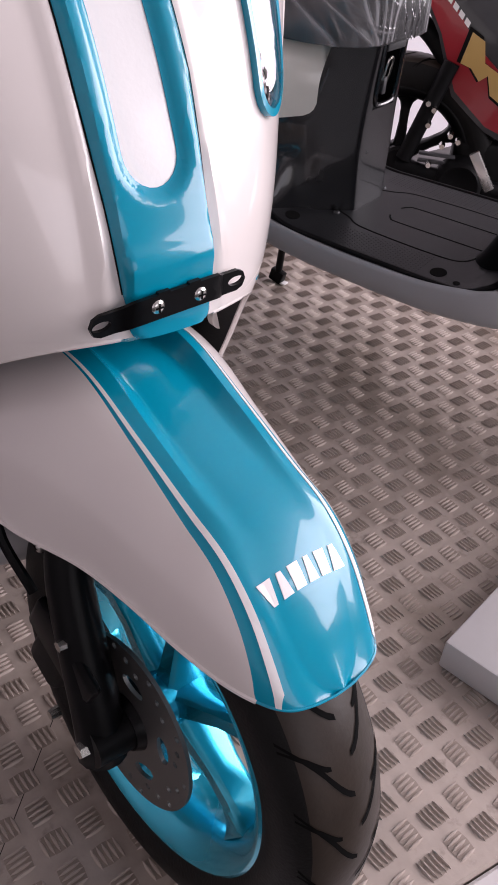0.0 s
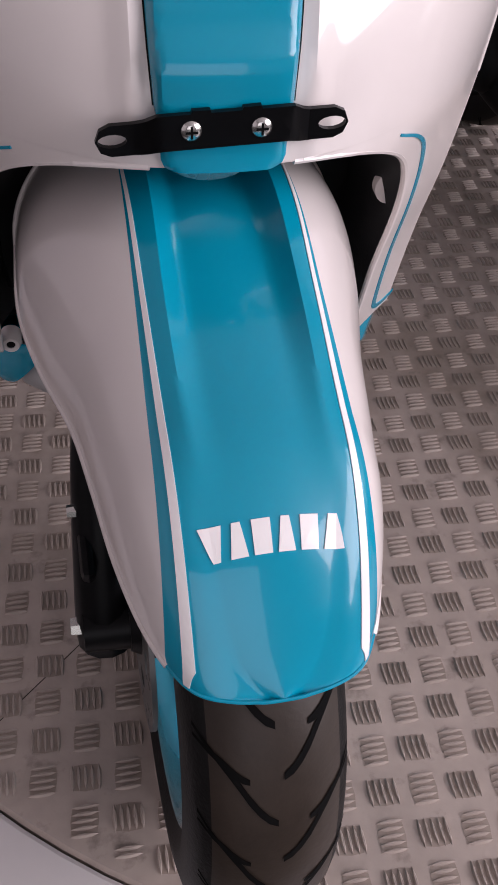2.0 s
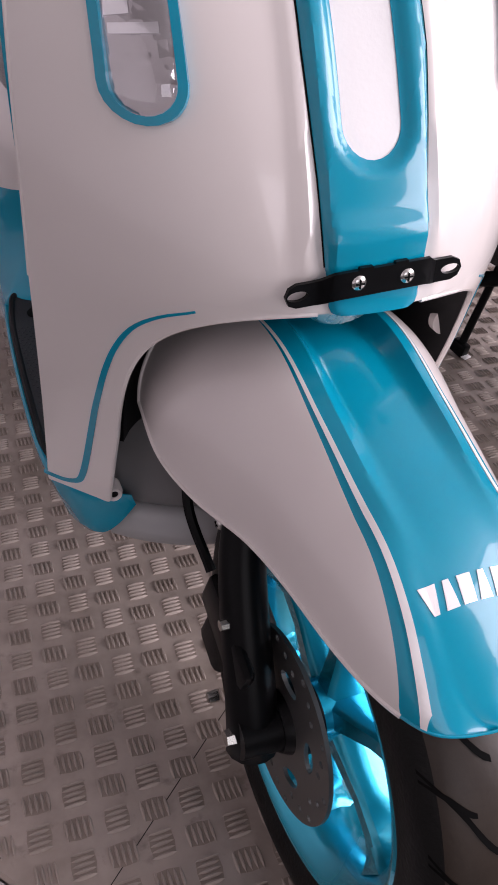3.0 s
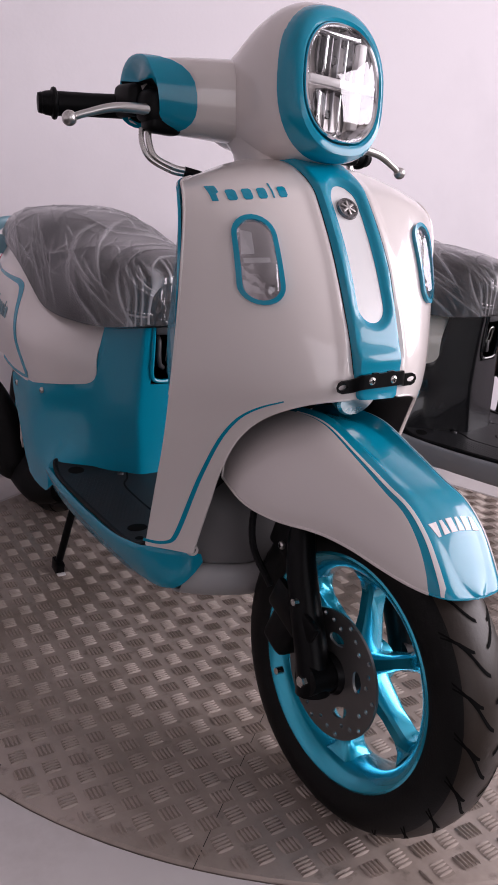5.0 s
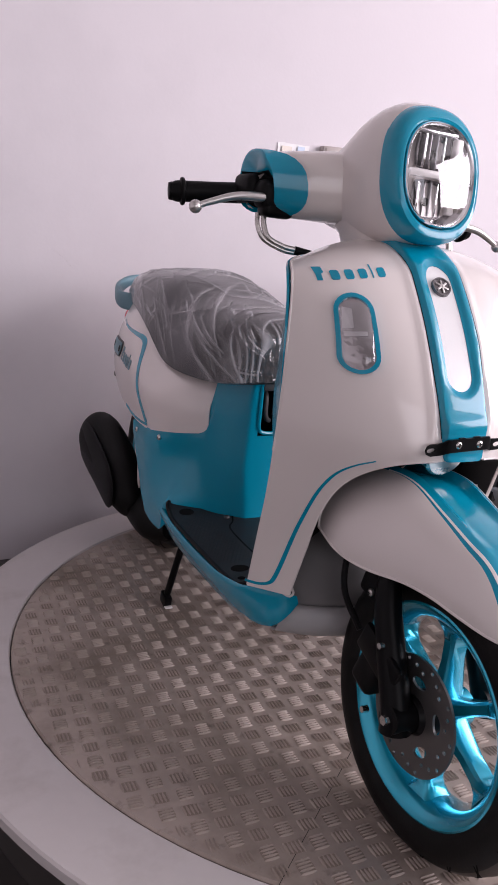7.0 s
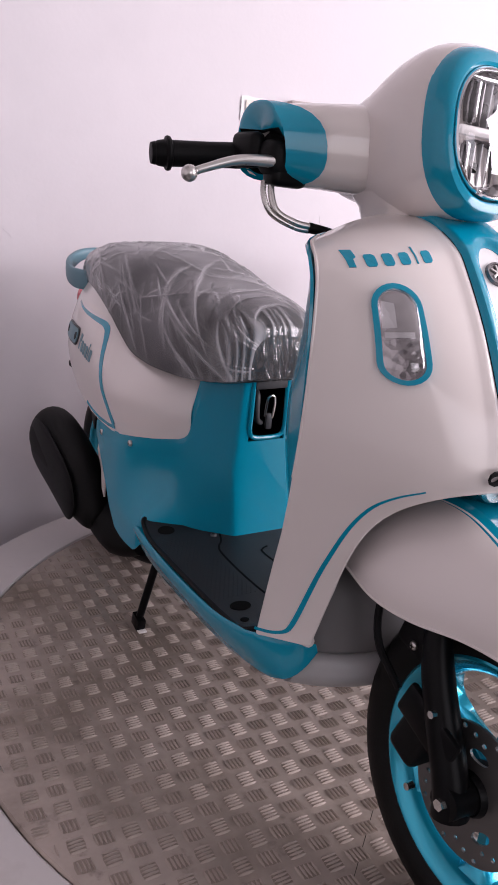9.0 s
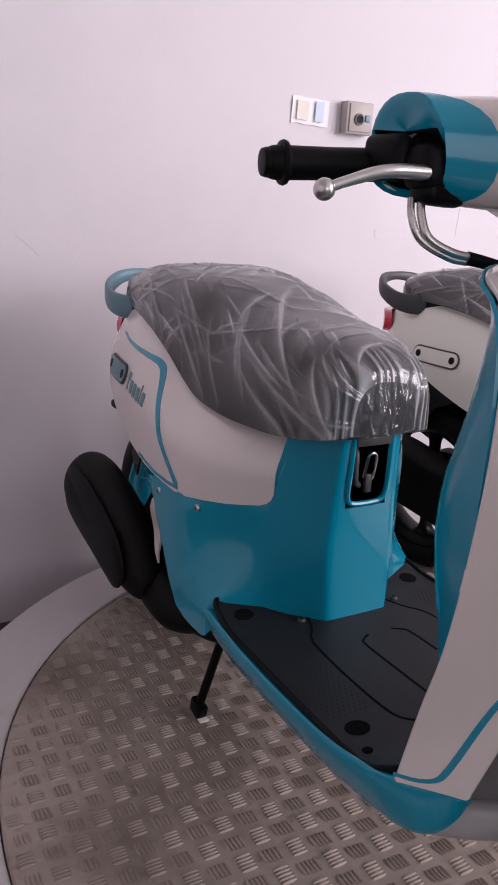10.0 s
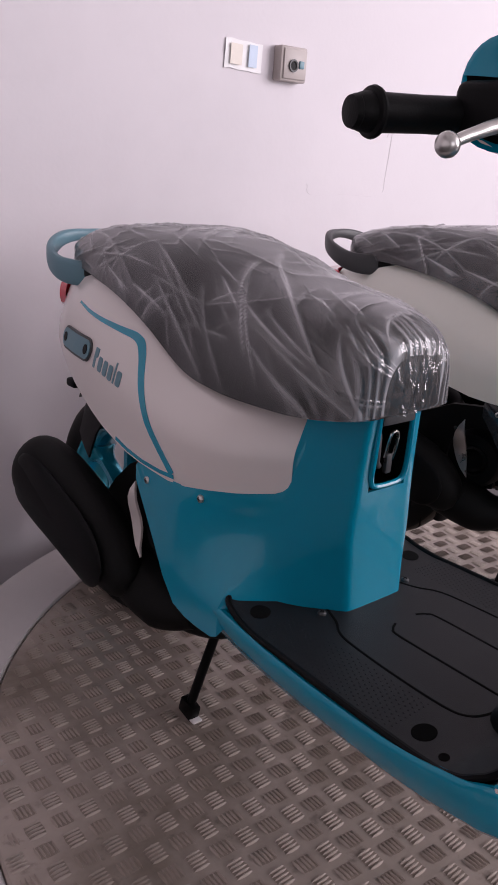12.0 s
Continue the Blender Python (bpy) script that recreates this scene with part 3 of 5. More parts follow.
#        y      x      ztop   zlow
SKIRT = [(0.226, 0.152, 0.322, 0.304), (0.2285, 0.165, 0.326, 0.287), (0.236, 0.179, 0.328, 0.271), (0.250, 0.194, 0.3285, 0.259), (0.275, 0.207, 0.326, 0.251), (0.31, 0.2155, 0.318, 0.246), (0.40, 0.2185, 0.306, 0.240), (0.52, 0.2165, 0.303, 0.240),
         (0.62, 0.213, 0.305, 0.242), (0.69, 0.209, 0.309, 0.246), (0.74, 0.204, 0.311, 0.251), (0.78, 0.197, 0.311, 0.257)]


def tyre_profile(w, r_out, r_in):
    pts = []
    for k in range(19):
        a = math.pi * k / 18
        pts.append((-w * math.cos(a), r_in + (r_out - r_in) * (0.30 + 0.70 * math.sin(a) ** 0.62) if 0 < k < 18 else r_in + (r_out - r_in) * 0.30))
    return [(-w * 0.72, r_in)] + pts + [(w * 0.72, r_in)]


def spin_toned(profile, seg, tone):
    """As spin about X, with a material for each strip of the profile."""
    rows = []
    for i in range(seg):
        a = 2 * math.pi * i / seg
        rows.append([(h, r * math.cos(a), r * math.sin(a)) for h, r in profile])
    return lattice(rows, loop_v=True, index=lambda i, j: tone(j))


def wheel(parent, name, axle, rim_mat, steer, disc_side=0):
    """Cast six-spoke wheel with tyre; all its pieces hang under it."""
    m = steer @ pose(*axle)
    R, RI, W = 0.229, 0.154, 0.052
    prof = tyre_profile(W, R, RI)
    rim_prof = [(-0.041, 0.166), (-0.0445, 0.165), (-0.046, 0.162), (-0.045, 0.158), (-0.041, 0.153), (-0.036, 0.147), (-0.029, 0.142), (-0.020, 0.1385), (-0.008, 0.1365), (0.008, 0.1365), (0.020, 0.1385), (0.029, 0.142), (0.036, 0.147), (0.041, 0.153), (0.045, 0.158), (0.046, 0.162), (0.0445, 0.165), (0.041, 0.166), (0.03, 0.161), (0.0, 0.152), (-0.03, 0.161)]
    root = part(name, move(spin(rim_prof, 80, closed=True), m), rim_mat, parent, "glossy cast rim of a six-spoke wheel")
    part("tyre", move(spin_toned(prof, 96, lambda j: 1 if 5 <= j <= 14 else 0), m), [RUBBER, TREAD], root, "black rubber tyre with a dusty grooved crown")
    # tread grooves, slanted in pairs
    def on_tyre(ang, x, lift=0.0006):
        k = math.acos(max(-1, min(1, -x / W)))
        r = RI + (R - RI) * (0.30 + 0.70 * math.sin(k) ** 0.62) + lift
        return Vector((x, -r * math.sin(ang), r * math.cos(ang)))
    gb = bmesh.new()
    for k in range(22):
        a0 = 2 * math.pi * k / 22
        for sg in (-1, 1):
            base = a0 + (math.pi / 22 if sg > 0 else 0)
            for (x0, x1, da, wd, sw) in ((0.002, 0.047, 0.36, 0.0046, 0.50), (0.018, 0.047, 0.15, 0.0036, 0.5)):
                off = 0.0 if x0 < 0.01 else 0.15
                left, right = [], []
                for q in range(9):
                    f = q / 8
                    x = x0 + (x1 - x0) * f
                    an = base + off - da * (f ** 1.5 - 0.45 * max(0.0, f - 0.55))
                    hw = wd * (0.35 + sw * math.sin(math.pi * min(1, f + 0.12))) / R
                    left.append(gb.verts.new(on_tyre(an + hw, sg * x)))
                    right.append(gb.verts.new(on_tyre(an - hw, sg * x)))
                for q in range(8):
                    gb.faces.new((left[q], left[q + 1], right[q + 1], right[q]))
    tg = part("tread", move(gb, m), GROOVE, root, "dark slanted tread grooves")
    tg["kind"] = "stuff"
    for k in range(6):
        a = math.pi * k / 3 + math.pi / 6
        rows = []
        for r, hw, hx, cx in ((0.022, 0.0155, 0.024, 0), (0.045, 0.0125, 0.021, 0), (0.080, 0.0100, 0.017, 0), (0.112, 0.0110, 0.017, 0), (0.126, 0.0150, 0.020, 0), (0.134, 0.0220, 0.024, 0), (0.139, 0.0320, 0.026, 0)):
            c = [(cx - hx, -hw * 0.62), (cx - hx * 0.7, -hw), (cx + hx * 0.7, -hw), (cx + hx, -hw * 0.62), (cx + hx, hw * 0.62), (cx + hx * 0.7, hw), (cx - hx * 0.7, hw), (cx - hx, hw * 0.62)]
            rows.append([(x, r * math.cos(a) - t * math.sin(a), r * math.sin(a) + t * math.cos(a)) for x, t in c])
        part("spoke", move(lattice(rows, loop_u=True, cap=True), m), rim_mat, root)
    part("hub", move(spin([(-0.040, 0.0), (-0.040, 0.024), (-0.034, 0.030), (0.034, 0.030), (0.040, 0.024), (0.040, 0.0)], 32), m), rim_mat, root)
    if disc_side:
        bm = bmesh.new()
        edges = []
        def loop(pts):
            vs = [bm.verts.new((0, y, z)) for y, z in pts]
            edges.extend(bm.edges.new((vs[i], vs[(i + 1) % len(vs)])) for i in range(len(vs)))
        loop([(0.090 * math.cos(2 * math.pi * k / 72), 0.090 * math.sin(2 * math.pi * k / 72)) for k in range(72)])
        for k in range(5):
            a = 2 * math.pi * (k + 0.3) / 5
            loop([((0.053 + 0.0082 * math.cos(t)) * math.cos(a + 0.29 * math.sin(t)), (0.053 + 0.0082 * math.cos(t)) * math.sin(a + 0.29 * math.sin(t))) for t in [2 * math.pi * q / 14 for q in range(14)]])
        for k in range(30):
            a = 2 * math.pi * k / 30
            r = (0.0835, 0.0770, 0.0705)[k % 3]
            loop([(r * math.cos(a) + 0.0034 * math.cos(2 * math.pi * q / 8), r * math.sin(a) + 0.0034 * math.sin(2 * math.pi * q / 8)) for q in range(8)])
        bmesh.ops.triangle_fill(bm, use_beauty=True, use_dissolve=False, edges=edges)
        ex = bmesh.ops.extrude_face_region(bm, geom=bm.faces[:])["geom"]
        bmesh.ops.translate(bm, vec=(0.004, 0, 0), verts=[v for v in ex if isinstance(v, bmesh.types.BMVert)])
        part("brake_disc", move(bm, m @ pose(disc_side * 0.060, 0, 0)), DISC, root, "drilled steel brake disc", fix=True)
        part("disc_carrier", move(spin([(-0.020, 0.0), (-0.020, 0.026), (-0.004, 0.034), (0.016, 0.034)], 28), m @ pose(disc_side * 0.048, 0, 0)), BLACK_GLOSS, root, "black hub carrier")
    return root


def crease_field(ys, wides, n, seed):
    """Heights of the folds in a taut film: long soft folds and many sharp straight creases that taper off."""
    rng = np.random.default_rng(seed)
    Y, A = np.meshgrid(np.array(ys), np.linspace(-0.21, 0.21, n), indexing="ij")
    H = 0.0012 * (1 + np.sin(Y * 31 + 2.2 * np.sin(A * 17)) * np.sin(A * 23 + 1.7 * np.sin(Y * 13)))
    F = np.zeros_like(H)
    C = np.cos(np.linspace(0, math.pi, n))
    X = np.array(wides)[:, None] * (np.sign(C) * np.abs(C) ** 0.7)[None, :]
    for k in range(300):
        side = -1 if k % 2 else 1
        kind = rng.random()
        if kind < 0.34:
            # fanning up and back from the nose
            y0, a0 = rng.uniform(0.60, 0.90), side * rng.uniform(0.02, 0.20)
            turn = side * rng.uniform(0.35, 1.2)
        elif kind < 0.68:
            # along the flank
            y0, a0 = rng.uniform(0.80, 1.32), side * rng.uniform(0.01, 0.20)
            turn = side * rng.uniform(-0.85, 0.45)
        else:
            # pinched round the tail and over the top
            y0, a0 = rng.uniform(0.95, 1.38), rng.uniform(-0.2, 0.2)
            turn = side * rng.uniform(0.5, 1.3)
        if k < 36:
            size, wide, high = rng.uniform(0.08, 0.20), rng.uniform(0.010, 0.020), rng.uniform(0.003, 0.0055)
        else:
            size, wide, high = rng.uniform(0.02, 0.10), rng.uniform(0.0026, 0.0075), rng.uniform(0.0014, 0.0042)
        c, t = math.cos(turn), math.sin(turn)
        u = (Y - y0) * c - (A - a0) * t
        v = (Y - y0) * t + (A - a0) * c + 0.6 * u * u * rng.uniform(-2, 2)
        taper = np.clip(1 - (u / size) ** 2, 0, 1)
        H = np.maximum(H, 0.6 * H + high * taper * np.where(v > 0, np.exp(-v / wide), np.exp(-np.abs(v) / (0.35 * wide))))
        # F whitens each crease: milky film and its bright glint together
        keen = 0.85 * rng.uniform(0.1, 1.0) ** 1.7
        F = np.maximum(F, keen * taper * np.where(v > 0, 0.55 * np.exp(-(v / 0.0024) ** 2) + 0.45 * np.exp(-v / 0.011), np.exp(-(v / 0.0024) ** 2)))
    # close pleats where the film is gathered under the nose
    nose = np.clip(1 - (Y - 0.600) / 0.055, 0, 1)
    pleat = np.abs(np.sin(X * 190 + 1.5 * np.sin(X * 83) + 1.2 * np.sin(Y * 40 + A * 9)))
    # pleats whitened too, for the nose's bright reflection
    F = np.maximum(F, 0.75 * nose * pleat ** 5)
    return np.minimum(H + 0.0022 * nose * pleat, 0.0075), F


def bolt(name, at, axis, r, mat, parent, label=""):
    """A domed screw head with a cross slot, looking along axis."""
    d = Vector(axis).normalized()
    m = Matrix.Translation(at) @ d.to_track_quat("Z", "Y").to_matrix().to_4x4()
    b = spin([(0.55 * r, 0.0), (0.52 * r, 0.45 * r), (0.38 * r, 0.8 * r), (0.1 * r, r), (-0.4 * r, r)], 14, "Z")
    ob = part(name, move(b, m), mat, parent, label)
    x = box(1.1 * r, 0.22 * r, 0.1 * r, 0, (0, 0, 0.54 * r))
    box(0.22 * r, 1.1 * r, 0.1 * r, 0, (0, 0, 0.542 * r), x)
    part("cross_slot", move(x, m), GROOVE, ob, smooth=False) if parent.parent is None else None
    return ob


def word_blocks(forms, x0, x1, h, gap=0.2):
    """Plain shapes of a word's size in a row, as 2D outlines: v narrows downwards, a upwards, o is a low rounded block, i a thin one, n a full one."""
    wide = {"v": 1.0, "a": 1.0, "n": 1.1, "o": 0.95, "i": 0.45, "f": 0.9}
    unit = (x1 - x0) / sum(wide[f] for f in forms)
    out, x = [], x0
    for f in forms:
        w = unit * wide[f]
        a, b = x + unit * gap / 2, x + w - unit * gap / 2
        m = (a + b) / 2
        if f == "v":
            out.append([(m - 0.16 * w, -h / 2), (m + 0.16 * w, -h / 2), (b + 0.04 * w, h / 2), (a - 0.04 * w, h / 2)])
        elif f == "a":
            out.append([(a - 0.04 * w, -h / 2), (b + 0.04 * w, -h / 2), (m + 0.18 * w, h / 2), (m - 0.18 * w, h / 2)])
        elif f == "o":
            c = 0.18 * (b - a)
            out.append([(a + c, -h / 2), (b - c, -h / 2), (b, -h / 2 + c), (b, 0.12 * h), (b - c, 0.22 * h), (a + c, 0.22 * h), (a, 0.12 * h), (a, -h / 2 + c)])
        elif f == "f":
            out.append([(a, -h / 2), (a + 0.4 * w, -h / 2), (a + 0.4 * w, 0.0), (b, 0.1 * h), (b, h / 2), (a, h / 2)])
        else:
            out.append([(a, -h / 2), (b, -h / 2), (b, h / 2), (a, h / 2)])
        x += w
    return out


def scooter_thing(pal, label, steer_deg, at):
    """A small retro scooter with all its parts; pal names the paints."""
    root = thing("scooter", label, "scooter", "parked scooters", at)
    upright = Matrix.Translation((pal["lean"], 0, 0.5)) @ Matrix.Rotation(radians(2.2), 4, "Y") @ Matrix.Translation((0, 0, -0.5))
    steer = upright @ Matrix.Translation((0, -0.114, 0)) @ Matrix.Rotation(radians(steer_deg), 4, Vector((0, 0.447, 0.894))) @ Matrix.Translation((0, 0.09, 0))
    body, low, strip, skirt_m, rim_m, stripe_m = pal["body"], pal["low"], pal["strip"], pal["skirt"], pal["rim"], pal["stripe"]

    # -- front shield with its two legs --
    bm = bmesh.new()
    spread = [1 - (1 - k / 56) ** 1.3 for k in range(57)]
    tops = [v for v in [k / 44 for k in range(45)] if shield_at(v, 0).z > 0.606]
    lows = [0.6025] + [0.43 + 0.172 * math.sin(math.pi / 2 * (1 - k / 30)) ** 0.9 for k in range(1, 30)] + [0.43, 0.41, 0.39, 0.37, 0.355, 0.343, 0.336]
    for sg in (-1, 1):
        rows = [[shield_at(v, sg * f) for f in spread] for v in tops]
        for z in lows:
            w = lerp_table([(0.335, 0.2075), (0.43, 0.2080), (0.52, 0.2108), (0.60, 0.2129)], z)[0]
            xa = arch_x(z) if z < 0.602 else 0.0
            rows.append([shield_on(sg * (xa + (w - xa) * f), z) for f in spread])
        lattice(rows, bm=bm)
        leg = rows[len(tops):]
        edge = [r[0] for r in leg[2:]] + [leg[-1][k] for k in (7, 14, 21, 28, 35, 42, 49, 56)] + [r[-1] for r in leg[-2::-2]]
        tube([p + Vector((-sg * 0.0015, 0.002, 0.0)) for p in edge], 0.0026, 8, 160, bm)
    bmesh.ops.remove_doubles(bm, verts=[v for v in bm.verts if abs(v.co.x) < 1e-5], dist=1e-4)
    mid = [shield_on(0.080 * s, 0.4295 + 0.172 * (1 - (0.080 * abs(s) / 0.1555) ** 3.4) ** (1 / 3.4)) + Vector((0, 0.002, 0)) for s in [k / 8 for k in range(-8, 9)]]
    for lip in (mid[:5], mid[-5:]):
        tube(lip, 0.0022, 8, 20, bm)
    for sg in (-1, 1):
        tube([shield_at(k / 24 * 0.68, sg * 0.9999) + Vector((-sg * 0.001, 0.001, 0)) for k in range(1, 25)], 0.0024, 8, 90, bm)
    shield = part("front_shield", bm, body, root, pal["shield_label"], fix=True)
    # centre strip with a long slot, its inlay and the round emblem
    outline = []
    prof = [(0.6010, 0.028), (0.6030, 0.0320), (0.607, 0.0338), (0.622, 0.0345), (0.634, 0.0370), (0.66, 0.0390), (0.69, 0.0405), (0.72, 0.0425), (0.76, 0.0445), (0.82, 0.044), (0.86, 0.043), (0.885, 0.042), (0.896, 0.041), (0.9025, 0.038)]

    def strip_on(u, v, lift):
        """Rolled outer edges, and a bevel that falls into the slot."""
        if lift <= 0:
            return shield_on(u, v, 0.0)
        edge = max(0.0, min(1.0, (lerp_table(prof, v)[0] - abs(u)) / 0.007))
        gap = math.hypot(u, max(0.0, abs(v - 0.782) - 0.064)) - 0.0215
        dip = max(0.0, min(1.0, gap / 0.010))
        foot = 0.004 * math.exp(-((v - 0.652) / 0.012) ** 2) - 0.004 * max(0.0, min(1.0, (0.622 - v) / 0.012))
        return shield_on(u, v, 0.002 + (lift - 0.002 + foot) * (1 - (1 - edge) ** 2.2) * (0.15 + 0.85 * dip * dip * (3 - 2 * dip)))
    outline = [(x, z) for z, x in prof] + [(-x, z) for z, x in prof[::-1]]
    slot = capsule(0, 0.782, 0.064, 0.0215, 12)
    part("centre_strip", decal([outline, slot], strip_on, 0.0090, 0.0032), strip, shield, "raised glossy centre strip")
    for sg in (-1, 1):
        part("seam", decal([band([(sg * (x - 0.0003), z) for z, x in prof[4:-2]], 0.0022)], shield_on, 0.0010, 0.02), GROOVE, shield, "dark seam beside the strip")
    part("slot_inlay", decal([capsule(0, 0.782, 0.064, 0.0225, 12)], shield_on, 0.0022, 0.010, 0.0), INLAY, shield, "pearl white inlay in the slot")
    em = shield_on(0, 0.838, 0.0025)
    em_n = (shield_on(0, 0.838, 0.01) - shield_on(0, 0.838, 0)).normalized()
    mm = Matrix.Translation(em) @ em_n.to_track_quat("Z", "Y").to_matrix().to_4x4()
    part("emblem", move(spin([(0.003, 0.0), (0.003, 0.0125), (0.0045, 0.0135), (0.0045, 0.0155), (0.0, 0.0165)], 32, "Z"), mm), SMOKE, shield, "small round dark metal emblem")
    b = bmesh.new()
    for k in range(3):
        box(0.003, 0.022, 0.002, 0.0004, (0, 0, 0.0042), b) if k == 0 else merge(b, move(box(0.003, 0.022, 0.002, 0.0004, (0, 0, 0.0042)), pose(0, 0, 0, 0, 0, 60 * k)))
    part("emblem_bars", move(b, mm), SILVER, shield)
    # lettering on the right shoulder, as plain blocks
    for k, q in enumerate(word_blocks("foooio", -0.050, 0.050, 0.0175, 0.36)):
        part("letter_block", decal([[(-0.131 + u, 0.8545 + 0.12 * u + v) for u, v in q]], shield_on, 0.0009, 0.008), pal["letter"], shield, smooth=False)
    # turn signals let into the shield
    for sg in (-1, 1):
        bezel = capsule(sg * 0.1385, 0.770, 0.030, 0.0248, 12, -sg * 1.5)
        inner = capsule(sg * 0.1385, 0.770, 0.030, 0.0192, 12, -sg * 1.5)
        sig = part("turn_signal", decal([bezel, inner], shield_on, 0.0055, 0.010), strip, root, "upright oval turn signal with a painted bezel")
        part("reflector", decal([capsule(sg * 0.1385, 0.770, 0.030, 0.0196, 12, -sg * 1.5)], shield_on, 0.0012, 0.010), DARKFACET, sig, "dark silver faceted reflector")
        part("bulb_holder", decal([[(sg * 0.1385 + u, 0.770 + v) for u, v in ((-0.016, -0.004), (0.012, -0.002), (0.012, 0.004), (-0.016, 0.002))]], shield_on, 0.0032, 0.006), CHROME, sig)
        part("bulb_shield", decal([[(sg * 0.1385 + u, 0.770 + v) for u, v in ((-0.018, 0.006), (-0.004, 0.008), (-0.004, 0.034), (-0.016, 0.036))]], shield_on, 0.0022, 0.006), CHROME, sig)

        def dome(u, v, lift, sg=sg):
            d = math.hypot((u - sg * 0.1385) / 0.0196, max(0, abs(v - 0.770) - 0.030) / 0.0196)
            return shield_on(u, v, lift + 0.007 * math.sqrt(max(0, 1 - min(1, d) ** 2)))
        part("lens", decal([capsule(sg * 0.1385, 0.770, 0.030, 0.0190, 12, -sg * 1.5)], dome, 0.003, 0.006, 0.001), LENS, sig, "clear domed lens")
        # stripe that follows the arch and the hem of the leg
        line = [(0.2145, 0.345), (0.205, 0.3435), (0.194, 0.344), (0.184, 0.350), (0.1800, 0.362), (0.1765, 0.39), (0.1730, 0.43), (0.1700, 0.47), (0.1655, 0.51), (0.1590, 0.541), (0.1490, 0.566), (0.134, 0.583), (0.115, 0.594)]
        pts = spline([(sg * x, z, 0) for x, z in line], 46)
        side = [(p.x, p.y) for p in pts]
        part("stripe", decal([band(side, [0.0042 + 0.0008 * math.sin(k / 8) - 0.0022 * max(0, (k - 36) / 10) for k in range(46)])], shield_on, 0.0008, 0.02), stripe_m, shield, "thin painted stripe")

    # -- wheel well, lower cover and belly --
    across = [k / 14 for k in range(-14, 15)]
    rows = [[(w * t, y - 0.05 * abs(t) ** 6, z) for t in across] for z, y, w in ((0.59, 0.16, 0.10), (0.56, 0.195, 0.132), (0.50, 0.228, 0.148), (0.44, 0.250, 0.152), (0.40, 0.262, 0.152))]
    part("wheel_well", thicken(lattice(rows), 0.004), BLACK, root, "black plastic wheel well")
    rows = [[(w * t - 0.006, y + 0.055 * abs(t) ** 2.6, z) for t in across] for z, y, w in ((0.425, 0.232, 0.140), (0.405, 0.214, 0.143), (0.375, 0.202, 0.146), (0.335, 0.196, 0.148), (0.305, 0.198, 0.149), (0.298, 0.204, 0.149))]
    part("lower_cover", thicken(lattice(smooth_rows(rows, 18)), 0.004), material("cover_grey", (0.16, 0.155, 0.155), 0.5, vary=0.08), root, "dark grey cover behind the front wheel")
    rows = [[(w * t - 0.008, y + 0.060 * abs(t) ** 2.4, z) for t in across] for z, y, w in ((0.294, 0.206, 0.150), (0.292, 0.196, 0.151), (0.284, 0.190, 0.152), (0.268, 0.189, 0.152), (0.252, 0.198, 0.151), (0.243, 0.216, 0.150), (0.240, 0.26, 0.148), (0.240, 0.42, 0.145), (0.240, 0.62, 0.14))]
    part("belly_pan", thicken(lattice(smooth_rows(rows, 30)), 0.004), material("belly_grey", (0.40, 0.395, 0.395), 0.35, vary=0.05), root, "pale grey rounded belly pan behind the front wheel")
    part("keel", box(0.20, 0.30, 0.014, 0.006, (-0.008, 0.50, 0.234)), BLACK, root, "black underside of the footboard")

    # -- inner leg panel --
    rows = []
    for k in range(26):
        v = 0.02 + 0.96 * k / 25
        yc, zc, ye, ze, w, p = shield_row(v)
        bulge = 0.016 + 0.092 * math.sin(math.pi * (k / 25) ** 1.5) ** 1.2
        wi = w - 0.006 - 0.030 * max(0.0, (k - 13) / 12)
        rows.append([(wi * s, ye + 0.010 + bulge * (1 - abs(s) ** 9.0) + 0.012 * (1 - abs(s)) * (k > 18), ze + 0.012 * (1 - s * s)) for s in [q / 16 for q in range(-16, 17)]])
    part("inner_panel", thicken(lattice(rows), 0.004), low, root, "painted inner leg panel")

    rows = []
    for k in range(15):
        f = k / 14
        w, y, z = 0.118 + 0.055 * f, 0.352 - 0.075 * f ** 0.8, 0.306 + 0.165 * f
        rows.append([(w * t, y + 0.016 * (1 - abs(t) ** 5) - 0.05 * abs(t) ** 8, z) for t in [q / 14 for q in range(-14, 15)]])
    part("apron", thicken(lattice(rows), 0.006), BLACK, root, "black panel rising from the front of the footboard")

    # -- footboard --
    def sheet(x, y, lift):
        return Vector((x, y, 0.3035 + 0.004 * math.cos(min(1, abs(x) / 0.2) * 1.4) + lift + 0.022 * max(0, (y - 0.66) / 0.08) ** 2 * (abs(x) > 0.1) + 0.02 * max(0, (0.33 - y) / 0.05)))
    half = [(0.0, 0.275), (0.12, 0.275), (0.185, 0.284), (0.203, 0.297), (0.211, 0.318), (0.2125, 0.36), (0.2105, 0.50), (0.207, 0.60), (0.204, 0.66), (0.199, 0.70), (0.190, 0.728), (0.165, 0.728), (0.13, 0.712), (0.09, 0.68), (0.0, 0.66)]
    outline = half + [(-x, y) for x, y in half[::-1][1:-1]]
    mat = part("footboard_mat", decal([outline], sheet, 0.004, 0.012, -0.008), MATGREY, root, "dark grey rubber footboard mat with grooves")
    rim_line = [(-x, y) for x, y in half[1:-2]]
    for sg in (-1, 1):
        part("mat_rim", tube([sheet(sg * abs(x) * 0.992, y, 0.003) for x, y in rim_line], 0.0048, 8, 90, flat=1.0), BLACK, mat, "black rounded edge of the mat")
